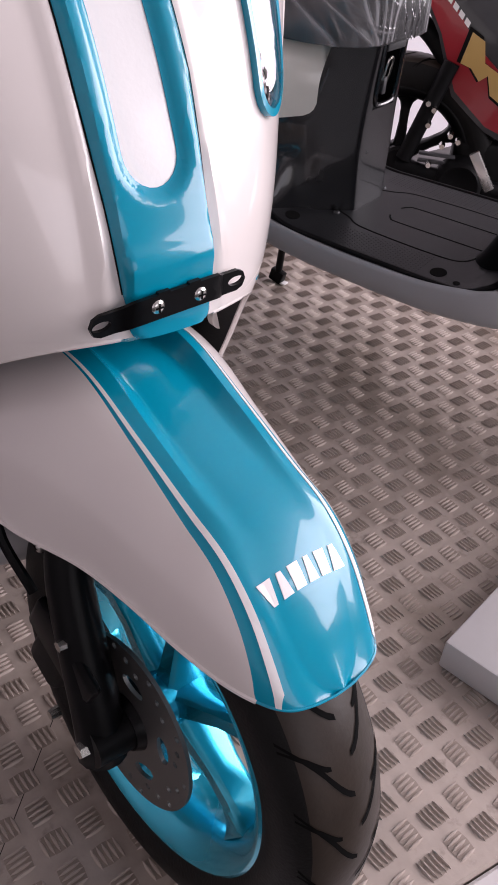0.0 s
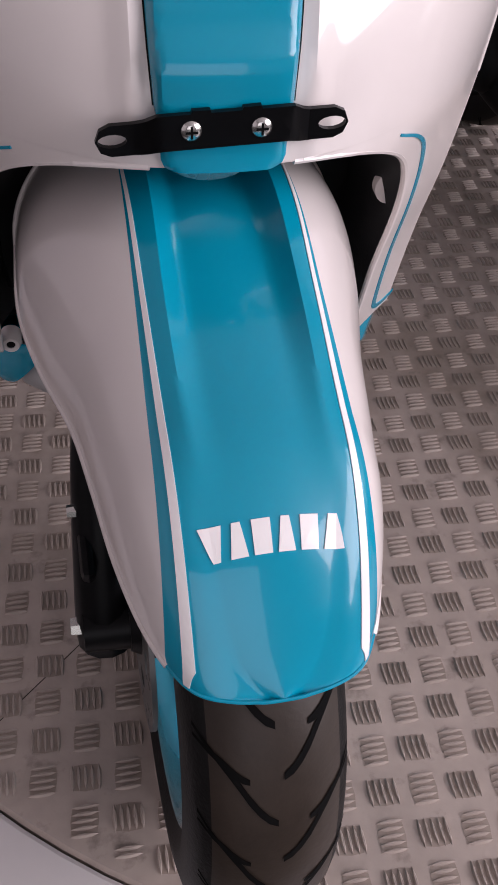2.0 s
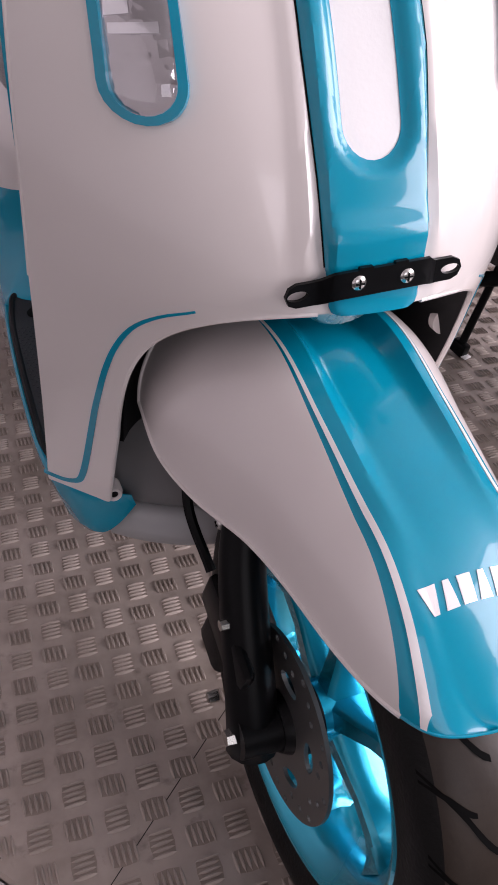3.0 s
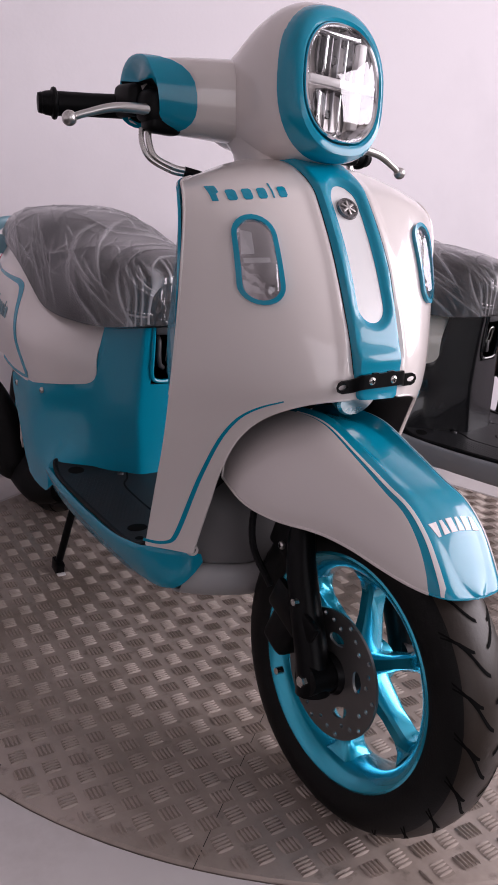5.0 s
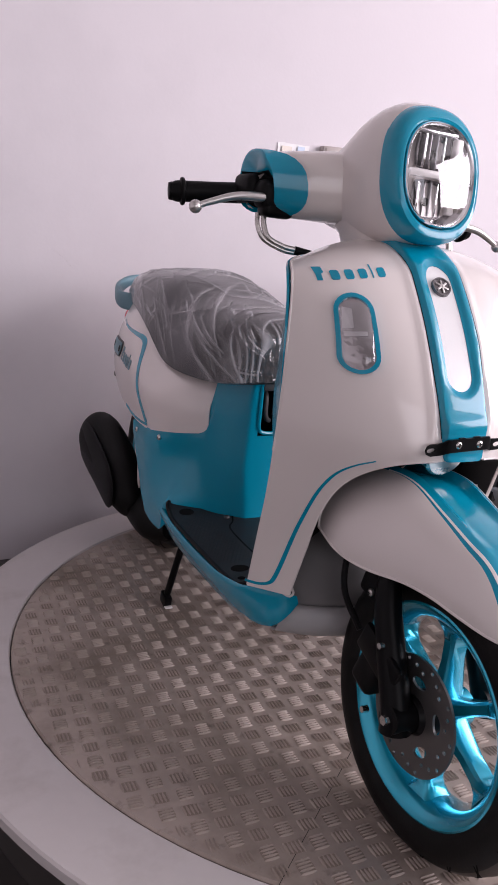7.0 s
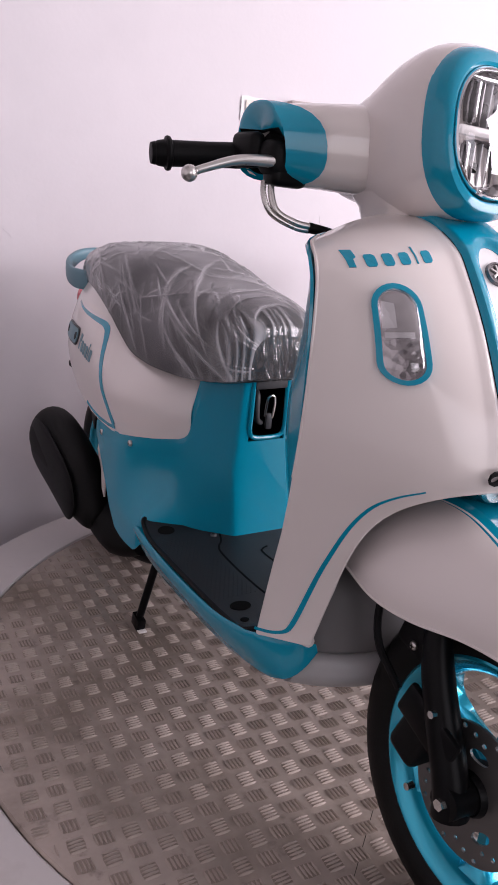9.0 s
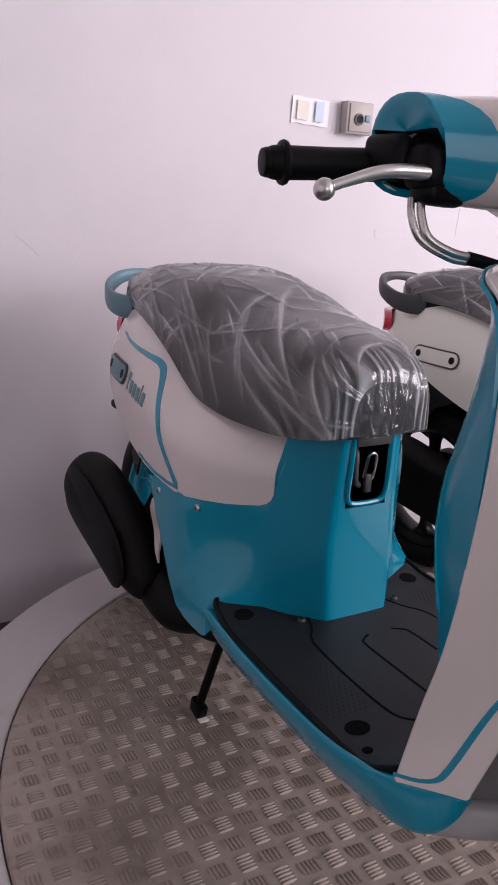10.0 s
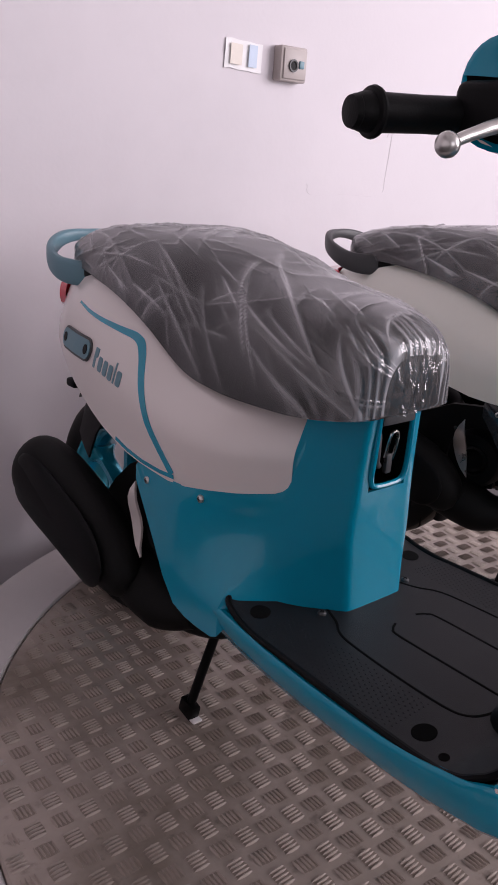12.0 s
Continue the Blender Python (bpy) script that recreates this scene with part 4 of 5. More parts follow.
    lines = [[(0.070, 0.655), (0.088, 0.612), (0.104, 0.590), (0.112, 0.56), (0.118, 0.48), (0.118, 0.40), (0.108, 0.372), (0.085, 0.360), (0.055, 0.357)],
             [(0.022, 0.560), (0.036, 0.552), (0.043, 0.535), (0.044, 0.44), (0.044, 0.345)]]
    for sg in (-1, 1):
        for ln in lines:
            side = [(p.x, p.y) for p in spline([(sg * x, y, 0) for x, y in ln], 40)]
            part("groove", decal([band(side, 0.0034)], sheet, 0.0046, 0.05), GROOVE, mat)
        for x, y, rx, ry in ((0.162, 0.688, 0.016, 0.013), (0.174, 0.385, 0.017, 0.014), (0.189, 0.345, 0.007, 0.006)):
            part("mat_hole", decal([[(sg * x + rx * math.cos(2 * math.pi * k / 20), y + ry * math.sin(2 * math.pi * k / 20)) for k in range(20)]], sheet, 0.0047, 0.05), GROOVE, mat, "dark moulded hole")
        # fine grip dots in fields
        db = bmesh.new()
        for i in range(9):
            for j in range(34):
                x, y = 0.130 + i * 0.0082, 0.415 + j * 0.0072
                if j % 2:
                    x += 0.0037
                if x < 0.203:
                    p = sheet(sg * x, y, 0.0042)
                    a = [db.verts.new(p + Vector((0.0019 * math.cos(q * math.pi / 2), 0.0019 * math.sin(q * math.pi / 2), 0))) for q in range(4)]
                    t = db.verts.new(p + Vector((0, 0, 0.0009)))
                    for q in range(4):
                        db.faces.new((a[q], a[(q + 1) % 4], t))
        tagged(part("grip_dots", db, MATGREY, mat, "fine raised grip dots"), kind="stuff")
        bolt("mat_screw", sheet(sg * 0.090, 0.638, 0.005), (0, 0, 1), 0.0065, DARKGREY, root, "dark cross-head screw")

    # -- skirts along the footboard --
    for sg in (-1, 1):
        rows = []
        for y, x, zt, zl in smooth_table(SKIRT, 60):
            ramp_in = max(0.0, min(1.0, (y - 0.232) / 0.07))
            prof = [(x - 0.010, zt - 0.002), (x - 0.0025, zt - 0.0005), (x, zt - 0.003), (x + 0.001, zt - 0.010), (x - 0.001 - 0.004 * ramp_in, zt - 0.45 * (zt - zl)), (x - 0.003 - 0.011 * ramp_in, zl + 0.014), (x - 0.007 - 0.016 * ramp_in, zl + 0.004), (x - 0.012 - 0.022 * ramp_in, zl), (x - 0.014 - 0.050 * ramp_in, zl + 0.002)]
            rows.append([(sg * px, y, pz) for px, pz in prof])
        part("side_skirt", lattice(rows, cap=True), skirt_m, root, "painted skirt along the footboard")

    # -- lower body round the seat box --
    plan = [(x, y) for y, x in ((0.955, 0.201), (0.93, 0.203), (0.90, 0.203), (0.87, 0.203), (0.84, 0.202), (0.81, 0.194), (0.78, 0.185), (0.76, 0.175), (0.745, 0.167), (0.732, 0.158), (0.72, 0.148), (0.707, 0.137), (0.695, 0.126), (0.68, 0.1125), (0.665, 0.099), (0.65, 0.0855), (0.635, 0.072), (0.626, 0.0635), (0.6215, 0.0585), (0.6200, 0.0545), (0.6195, 0.048), (0.619, 0.0375), (0.6185, 0.0))]
    plan = [(-x, y) for x, y in plan] + [(x, y) for x, y in plan[-2::-1]]
    bm = bmesh.new()
    cols = []
    for x, y in plan:
        zu = 0.603 if y < 0.690 else lerp_table(LOWLINE, y)[0] + 0.034
        zl, = lerp_table([(0.60, 0.300), (0.715, 0.300), (0.735, 0.258), (0.80, 0.256), (0.85, 0.270), (0.885, 0.325), (0.92, 0.385), (0.955, 0.43)], y)
        front = max(0.0, min(1.0, (0.72 - y) / 0.08))
        col = []
        for k in range(17):
            z = zu + (zl - zu) * k / 16
            h = max(0.0, (0.603 - z) / 0.303)
            edge = lerp_table([(0.30, 0.97), (0.36, 1.0), (0.415, 1.06), (0.435, 1.055), (0.50, 0.99), (0.60, 0.90)], z)[0]
            f = 1 + (edge - 1) * front
            flare = max(0.0, min(1.0, (0.43 - z) / 0.12)) ** 1.6 * max(0.0, min(1.0, (y - 0.70) / 0.03))
            px = x * f
            if y >= 0.690 and z > lerp_table(LOWLINE, y)[0] - 0.003:
                px -= math.copysign(0.005, px)
            scoop = 0.016 * math.exp(-((y - 0.745) / 0.040) ** 2) * math.sin(math.pi * max(0.0, min(1.0, (0.478 - z) / 0.165)))
            px -= math.copysign(scoop, px)
            px += math.copysign(max(0.0, 0.2045 - abs(px)) * flare, px)
            col.append((px, y + 0.006 * front * math.sin(math.pi * h), z))
        cols.append(col)
    lattice(cols, bm=bm)
    gone = [f for f in bm.faces if abs(f.calc_center_median().x) < 0.036 and f.calc_center_median().y < 0.64 and f.calc_center_median().z > 0.497]
    bmesh.ops.delete(bm, geom=gone, context="FACES")
    seatbox = part("seat_box_cover", thicken(bm, 0.004), low, root, "glossy moulded cover under the seat")
    u_line = [(-0.0345, 0.6195, 0.603), (-0.0358, 0.6215, 0.54), (-0.0355, 0.6235, 0.510), (-0.027, 0.6245, 0.497), (0.0, 0.6245, 0.4945), (0.027, 0.6245, 0.497), (0.0355, 0.6235, 0.510), (0.0358, 0.6215, 0.54), (0.0345, 0.6195, 0.603)]
    part("lip", tube(u_line, 0.0042, 8, 50), low, seatbox)
    rb = box(0.080, 0.004, 0.125, 0, (0, 0.690, 0.545))
    box(0.004, 0.062, 0.125, 0, (-0.0405, 0.660, 0.545), rb)
    box(0.004, 0.062, 0.125, 0, (0.0405, 0.660, 0.545), rb)
    box(0.080, 0.062, 0.004, 0, (0, 0.660, 0.489), rb)
    part("recess", rb, BLACK, seatbox, "black recess under the seat nose", smooth=False)
    part("lock_plate", box(0.066, 0.024, 0.020, 0.004, (0, 0.626, 0.596)), DARKGREY, seatbox)
    part("hook_arm", tube([(-0.014, 0.668, 0.585), (-0.016, 0.640, 0.572), (-0.018, 0.634, 0.545), (-0.014, 0.636, 0.525), (-0.004, 0.640, 0.518)], [0.006, 0.0065, 0.006, 0.0055, 0.005], 10), DARKGREY, seatbox, "grey luggage hook arm")
    part("hook_ring", tube([(0.000, 0.634, 0.532), (0.000, 0.628, 0.562), (0.004, 0.627, 0.570), (0.012, 0.627, 0.570), (0.015, 0.627, 0.560), (0.014, 0.631, 0.532), (0.008, 0.634, 0.524), (0.002, 0.634, 0.526)], 0.0026, 8), STEEL, seatbox, "bright metal hook ring")
    part("hook_tongue", box(0.013, 0.008, 0.030, 0.003, (0.008, 0.634, 0.522), seg=2), DARKGREY, seatbox, "dark tongue under the ring")
    for sg in (-1, 1):
        for y, z in ((0.802, 0.450), (0.922, 0.440)):
            bolt("panel_screw", body_on(y, z, 0.002, sg), (sg, 0, 0), 0.0062, SILVER, root, "silver panel screw")

    # -- rear cowl --
    ys = sorted({0.690, 0.693, 0.698, 0.706, 0.73, 0.75, 0.79, 0.83, 0.87, 0.91, 0.95, 0.99, 1.03, 1.07, 1.11, 1.15, 1.19, 1.23, 1.27, 1.30, 1.33, 1.355, 1.38, 1.40, 1.415, 1.428, 1.436, 1.442})
    rows = []
    for y in ys:
        zl, = lerp_table(LOWLINE, y)
        zs, = lerp_table(SEATLINE, y)
        zt = zs + 0.012 + 0.02 * max(0, min(1, (y - 1.2) / 0.1)) * max(0, min(1, (1.442 - y) / 0.08))
        right = [body_on(y, zl + (zs - zl) * k / 14) for k in range(15)]
        edge = right[-1]
        right += [Vector((edge.x * (1 - t), y, zs + (zt - zs) * math.sin(t * math.pi / 2))) for t in (0.12, 0.3, 0.55, 1.0)]
        rows.append(right + [Vector((-p.x, p.y, p.z)) for p in right[-2::-1]])
    bm = lattice(rows)
    last = rows[-1]
    bm.verts.ensure_lookup_table()
    bm.faces.new([bm.verts[len(bm.verts) - len(last) + k] for k in range(len(last))])
    cowl = part("rear_cowl", thicken(bm, 0.004), body, root, pal["cowl_label"])
    for sg in (-1, 1):
        on = lambda y, z, lift, sg=sg: body_on(y, z, lift, sg)
        st = [(p.x, p.y) for p in spline([(1.245, 0.655, 0), (1.16, 0.646, 0), (1.08, 0.641, 0), (1.025, 0.636, 0), (0.998, 0.618, 0), (0.962, 0.572, 0), (0.917, 0.522, 0), (0.859, 0.470, 0)], 50)]
        if pal["kind"] == "teal":
            part("stripe", decal([band(st, [0.004 + 0.008 * min(1, k / 26) for k in range(50)])], on, 0.0008, 0.02), stripe_m, cowl, "painted outline stripe")
        st = [(0.855, 0.467), (0.89, 0.4645), (0.94, 0.4655), (0.985, 0.470), (1.02, 0.478)]
        if pal["kind"] == "teal":
            part("stripe", decal([band(st, 0.006)], on, 0.0008, 0.02), stripe_m, cowl)
        pl = [(1.202 + p[1], 0.592 + p[0]) for p in capsule(0, 0, 0.052, 0.0195, 8)]
        part("badge", decal([pl], on, 0.003, 0.015), DARKGREY, cowl, "dark badge frame")
        part("badge_plate", decal([[(1.202 + p[1], 0.592 + p[0]) for p in capsule(0, 0, 0.053, 0.0155, 8)]], on, 0.0045, 0.015, 0.003), pal["rail"] if pal["kind"] == "teal" else pal["body"], cowl, "plain side badge")
        for y in (1.150, 1.254):
            part("badge_hole", decal([[(y + 0.008 * math.cos(k * math.pi / 6), 0.592 + 0.008 * math.sin(k * math.pi / 6)) for k in range(12)]], on, 0.0055, 0.05, 0.003), BLACK, cowl)
        for k, q in enumerate(word_blocks("foooio", -0.052, 0.052, 0.032, 0.26)):
            part("letter_block", decal([[(pal["word_y"] - u, 0.582 - 0.12 * u + v) for u, v in q]], on, 0.0008, 0.01), SLATE if pal["kind"] == "teal" else DARKGREY, cowl, smooth=False)
    tail = part("tail_lamp", decal([[(u, v) for u, v in capsule(0, 0, 0.060, 0.028, 10, 90)]], lambda u, v, lift: Vector((u, 1.4385 + lift + 0.012 - 6.0 * u * u, 0.640 + v)), 0.012, 0.012, -0.012), RED_LENS, root, "red tail lamp lens")

    # -- seat, and the clear film over it --
    def seat_arc(y, hw, zl, zt, n, lift=None):
        """One hoop over the seat from hem to hem, pushed outwards by lift."""
        row = []
        for k in range(n):
            c, s = math.cos(math.pi * k / (n - 1)), math.sin(math.pi * k / (n - 1))
            p = Vector((hw * math.copysign(abs(c) ** 0.7, c), y, zl + (zt - zl) * max(0.0, s) ** 0.7))
            if lift is not None:
                p += Vector((c, -0.9 * max(0.0, min(1.0, (0.66 - y) / 0.07)) + 0.5 * max(0.0, min(1.0, (y - 1.33) / 0.06)), s + 0.2)).normalized() * lift[k]
            row.append(p)
        return [Vector((row[0].x * 0.86, y, zl - 0.003))] + row + [Vector((row[-1].x * 0.86, y, zl - 0.003))]
    def nose_back(y):
        return y + 0.013 * max(0.0, min(1.0, (0.70 - y) / 0.11))
    rows = [seat_arc(nose_back(r[0]), *r[1:], 61) for r in smooth_table(SEAT, 90)]
    seat = part("seat", lattice([r + [Vector((0, r[0].y, r[0].z))] for r in rows], loop_u=True, cap=True), VINYL, root, "black vinyl seat")
    seat_rows, n = [(nose_back(r[0]), *r[1:]) for r in smooth_table(SEAT, 300)], 231
    field, fold_white = crease_field([r[0] for r in seat_rows], [r[1] for r in seat_rows], n, 5)
    rows = [seat_arc(*r, n, 0.0016 + field[i]) for i, r in enumerate(seat_rows)]
    mid, first = Vector((0, 0.598, 0.6075)), seat_arc(*seat_rows[0], n)
    front = []
    for f in [0.04 + 0.92 * k / 23 for k in range(24)]:
        ring = []
        for p, w in zip(first, rows[0]):
            q = mid + (p - mid) * f
            pleat = max(0.0, 1 - 2.6 * abs(noise.noise((q.x * 70 + 0.5 * noise.noise((q.z * 60, 1, 2)), q.z * 11, 0.4)))) + 0.5 * max(0.0, 1 - 3 * abs(noise.noise((q.x * 150, q.z * 30, 3.4))))
            q.y -= 0.0025 * (1 - f * f) + 0.0065 * pleat * (1 - f ** 6)
            ring.append(q.lerp(w, f ** 5))
        front.append(ring)
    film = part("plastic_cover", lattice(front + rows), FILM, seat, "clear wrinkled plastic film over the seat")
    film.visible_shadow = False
    # white stored per point: milky doubled film plus painted glints along the creases
    mark = film.data.attributes.new("fold_white", "FLOAT", "POINT")
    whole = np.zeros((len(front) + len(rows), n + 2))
    whole[len(front):, 1:-1] = fold_white
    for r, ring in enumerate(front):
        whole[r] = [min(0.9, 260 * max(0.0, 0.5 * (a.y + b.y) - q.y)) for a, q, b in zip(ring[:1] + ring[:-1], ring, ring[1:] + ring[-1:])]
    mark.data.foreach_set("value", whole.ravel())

    # -- grab rail --
    pts = [(-0.086, 1.268, 0.700), (-0.112, 1.312, 0.696), (-0.121, 1.362, 0.702), (-0.106, 1.415, 0.722), (-0.062, 1.450, 0.742), (0, 1.460, 0.748)]
    pts += [(-x, y, z) for x, y, z in pts[-2::-1]]
    line = spline(pts, 70)
    rows = []
    for i, p in enumerate(line):
        d = (line[min(i + 1, 69)] - line[max(i - 1, 0)]).normalized()
        f = abs(i - 34.5) / 34.5
        hgt = 0.010 + 0.013 * min(1, f * 1.35) * (1 if f < 0.88 else max(0.35, 1 - (f - 0.88) * 4))
        side = d.cross(Vector((0, 0, 1))).normalized()
        up = side.cross(d)
        rows.append([p + side * (0.0085 * math.copysign(abs(math.cos(a)) ** 0.6, math.cos(a))) + up * (hgt * math.copysign(abs(math.sin(a)) ** 0.6, math.sin(a))) for a in [2 * math.pi * q / 14 for q in range(14)]])
    rail = part("grab_rail", lattice(rows, loop_u=True, cap=True), pal["rail"], root, "curved grab rail behind the seat")
    for sg in (-1, 1):
        part("rail_foot", box(0.036, 0.055, 0.022, 0.006, (sg * 0.090, 1.262, 0.700)), BLACK, rail, "black rail foot")

    # -- rear wheel, engine, exhaust --
    wheel(root, "rear_wheel", (0, 1.28, 0.229), rim_m, Matrix.Identity(4))
    rows = []
    for k in range(17):
        a = radians(-28 + 150 * k / 16)
        r = 0.252
        rows.append([(0.062 * math.sin(t), 1.28 - (r - 0.022 * (1 - math.cos(t))) * math.sin(a), 0.229 + (r - 0.022 * (1 - math.cos(t))) * math.cos(a)) for t in [-1.5 + 3.0 * q / 10 for q in range(11)]])
    part("rear_hugger", thicken(lattice(rows), 0.003), BLACK, root, "black inner mudguard over the rear tyre")
    rows = []
    for y, z, w in ((1.20, 0.55, 0.085), (1.27, 0.535, 0.085), (1.34, 0.50, 0.080), (1.40, 0.43, 0.075), (1.435, 0.37, 0.07)):
        rows.append([(w * s, y - 0.10 * abs(s) ** 4, z - 0.05 * abs(s) ** 4) for s in [q / 8 for q in range(-8, 9)]])
    part("rear_mudguard", thicken(lattice(rows), 0.004), BLACK, root, "black rear mudguard under the tail")
    eng = box(0.17, 0.24, 0.15, 0.03, (0.0, 0.99, 0.30), seg=3)
    box(0.12, 0.16, 0.10, 0.02, (0.0, 0.84, 0.34), eng)
    box(0.06, 0.30, 0.10, 0.025, (0.075, 1.16, 0.26), eng)
    engine = part("engine", eng, MATTE, root, "black finned scooter engine")
    part("fan_cover", move(spin([(0.0, 0.0), (0.0, 0.030), (-0.006, 0.036), (-0.006, 0.058), (0.006, 0.066), (0.05, 0.070)], 40), pose(-0.128, 0.985, 0.305)), BLACK, engine, "round black fan cover")
    part("fan_grille", move(spin([(-0.006, 0.020), (-0.010, 0.026), (-0.006, 0.032)], 30), pose(-0.125, 0.985, 0.305)), BLACK_GLOSS, engine)
    for y, z in ((0.93, 0.36), (1.04, 0.365), (1.05, 0.25), (0.925, 0.25), (0.91, 0.41), (0.96, 0.415)):
        part("engine_bolt", move(spin([(-0.006, 0.0), (-0.006, 0.005), (0.004, 0.006)], 10), pose(-0.112, y, z)), STEEL, engine, "bright bolt head")
    cover = [(0.93, 0.41), (0.97, 0.425), (1.06, 0.415), (1.12, 0.385), (1.17, 0.34), (1.22, 0.28), (1.20, 0.25), (1.05, 0.22), (0.94, 0.24)]
    part("side_cover", decal([cover], lambda u, v, lift: Vector((-0.100 - lift, u, v)), 0.006, 0.05, -0.01), MATTE, engine, "black side cover before the rear wheel")
    part("crankcase", tube([(-0.150, 1.09, 0.250), (-0.148, 1.03, 0.222), (-0.140, 0.95, 0.198), (-0.120, 0.885, 0.200)], [0.030, 0.052, 0.050, 0.028], 20, 22), MATTE, engine, "black rounded crankcase")
    part("air_box", box(0.05, 0.24, 0.13, 0.03, (0.13, 1.12, 0.36), seg=3), BLACK, engine)
    part("engine_shield", thicken(lattice([[(-0.172 - 0.004 * math.sin(k), 1.002 - 0.003 * k + 0.03 * j * (1 - k / 8) * (k / 8) * 4, 0.405 - 0.016 * k) for j in (0, 1)] for k in range(9)]), 0.004), SILVER if pal["kind"] != "teal" else CREAM, engine, "pale sliver of an engine shield")
    part("header_pipe", tube([(-0.03, 0.80, 0.30), (-0.06, 0.78, 0.235), (-0.10, 0.86, 0.175), (-0.13, 0.98, 0.165), (-0.165, 1.06, 0.21)], 0.016, 12), MATTE, root, "black exhaust pipe")
    rows = []
    for y, z, rz, rx in ((0.985, 0.222, 0.018, 0.016), (1.000, 0.229, 0.038, 0.032), (1.030, 0.246, 0.054, 0.045), (1.08, 0.268, 0.066, 0.052), (1.16, 0.292, 0.073, 0.056), (1.24, 0.312, 0.077, 0.057), (1.30, 0.322, 0.075, 0.056), (1.335, 0.327, 0.066, 0.049), (1.352, 0.329, 0.049, 0.036), (1.357, 0.329, 0.012, 0.01)):
        rows.append([(-0.185 + rx * math.cos(a), y - 0.35 * rz * math.sin(a), z + rz * math.sin(a)) for a in [2 * math.pi * q / 28 for q in range(28)]])
    muf = part("muffler", lattice(smooth_rows(rows, 40), loop_u=True, cap=True), MATTE, root, "matte black muffler on the right side")
    rows = []
    for y, z, rz, rx in ((1.012, 0.240, 0.012, 0.003), (1.02, 0.243, 0.028, 0.008), (1.04, 0.252, 0.046, 0.012), (1.08, 0.27, 0.055, 0.014), (1.16, 0.294, 0.060, 0.014), (1.24, 0.313, 0.062, 0.014), (1.30, 0.323, 0.053, 0.010), (1.322, 0.326, 0.030, 0.006), (1.33, 0.327, 0.010, 0.002)):
        rows.append([(-0.2305 + 0.75 * rx * math.cos(a), y - 0.35 * rz * math.sin(a), z + rz * math.sin(a)) for a in [2 * math.pi * q / 20 for q in range(20)]])
    part("heat_guard", lattice(smooth_rows(rows, 20), loop_u=True, cap=True), BLACK, muf, "black plastic heat guard")
    part("tail_pipe", tube([(-0.185, 1.345, 0.292), (-0.187, 1.38, 0.288)], 0.014, 12, 3), MATTE, muf)
    # side lamp stub under the tail
    part("reflector_stub", box(0.02, 0.03, 0.016, 0.005, (-0.155, 1.235, 0.512)), BLACK, root)

    # -- centre stand --
    for sg in (-1, 1):
        leg = part("stand_leg", tube([(sg * 0.085, 0.845, 0.25), (sg * 0.125, 0.885, 0.030)], 0.0085, 10, 4), BLACK_GLOSS, root, "black centre stand leg")
        part("stand_foot", move(box(0.019, 0.036, 0.030, 0.003), pose(sg * 0.127, 0.887, 0.0165, 14, 0, 0)), BLACK_GLOSS, leg)
        part("stand_pad", box(0.018, 0.022, 0.004, 0.001, (sg * 0.127, 0.872, 0.003)), WHITE, leg, "worn pale metal at the foot")

    # -- fork, front wheel, brake --
    fw = wheel(root, "front_wheel", (0, 0.004, 0.229), rim_m, steer, -1)
    for sg in (-1, 1):
        fork = part("fork_leg", move(tube([(sg * 0.086, 0.006, 0.205), (sg * 0.086, 0.014, 0.245), (sg * 0.080, 0.070, 0.365), (sg * 0.066, 0.095, 0.44)], [0.024, 0.0235, 0.021, 0.016], 14, 24), steer), BLACK_GLOSS, root, "black fork leg")
        part("axle_lug", move(spin([(-0.018, 0.0), (-0.018, 0.022), (0.018, 0.024), (0.018, 0.0)], 20), steer @ pose(sg * 0.086, 0.004, 0.229)), BLACK_GLOSS, fork)
        part("axle_nut", move(spin([(-0.004, 0.0), (-0.004, 0.0075), (0.006, 0.0085), (0.006, 0.0)], 6), steer @ pose(sg * 0.110, 0.004, 0.229)), STEEL, fork, "bright axle nut")
    cal = part("brake_caliper", move(box(0.05, 0.052, 0.090, 0.012, seg=3), steer @ pose(-0.074, 0.080, 0.272, 24, 0, 0)), BLACK, root, "black brake caliper")
    part("caliper_bracket", move(box(0.012, 0.10, 0.05, 0.006), steer @ pose(-0.096, 0.055, 0.30, 24, 0, 0)), BLACK_GLOSS, cal)
    for y, z in ((0.045, 0.325), (0.062, 0.212)):
        part("caliper_bolt", move(spin([(-0.004, 0.0), (-0.004, 0.005), (0.006, 0.006)], 8), steer @ pose(-0.104, y, z)), STEEL, cal, "bright bolt")
    part("fender_bracket", move(box(0.010, 0.060, 0.050, 0.006), steer @ pose(-0.078, 0.112, 0.388, 18, 0, 0)), BLACK, root, "black fender bracket")
    bolt("bracket_bolt", steer @ Vector((-0.085, 0.112, 0.378)), (-1, 0, 0), 0.0062, SILVER, root, "silver bracket bolt")
    part("brake_hose", move(tube([(-0.085, 0.125, 0.31), (-0.095, 0.165, 0.36), (-0.09, 0.175, 0.42), (-0.075, 0.16, 0.47)], 0.0052, 8), steer), BLACK, root, "black brake hose")

    # -- front fender --
    us = [k / 110 for k in range(111)]
    border = lambda u: 0.0515 + 0.0125 * u ** 0.8
    line_at = lambda u: 0.0530 - 0.0045 * u
    rows = []
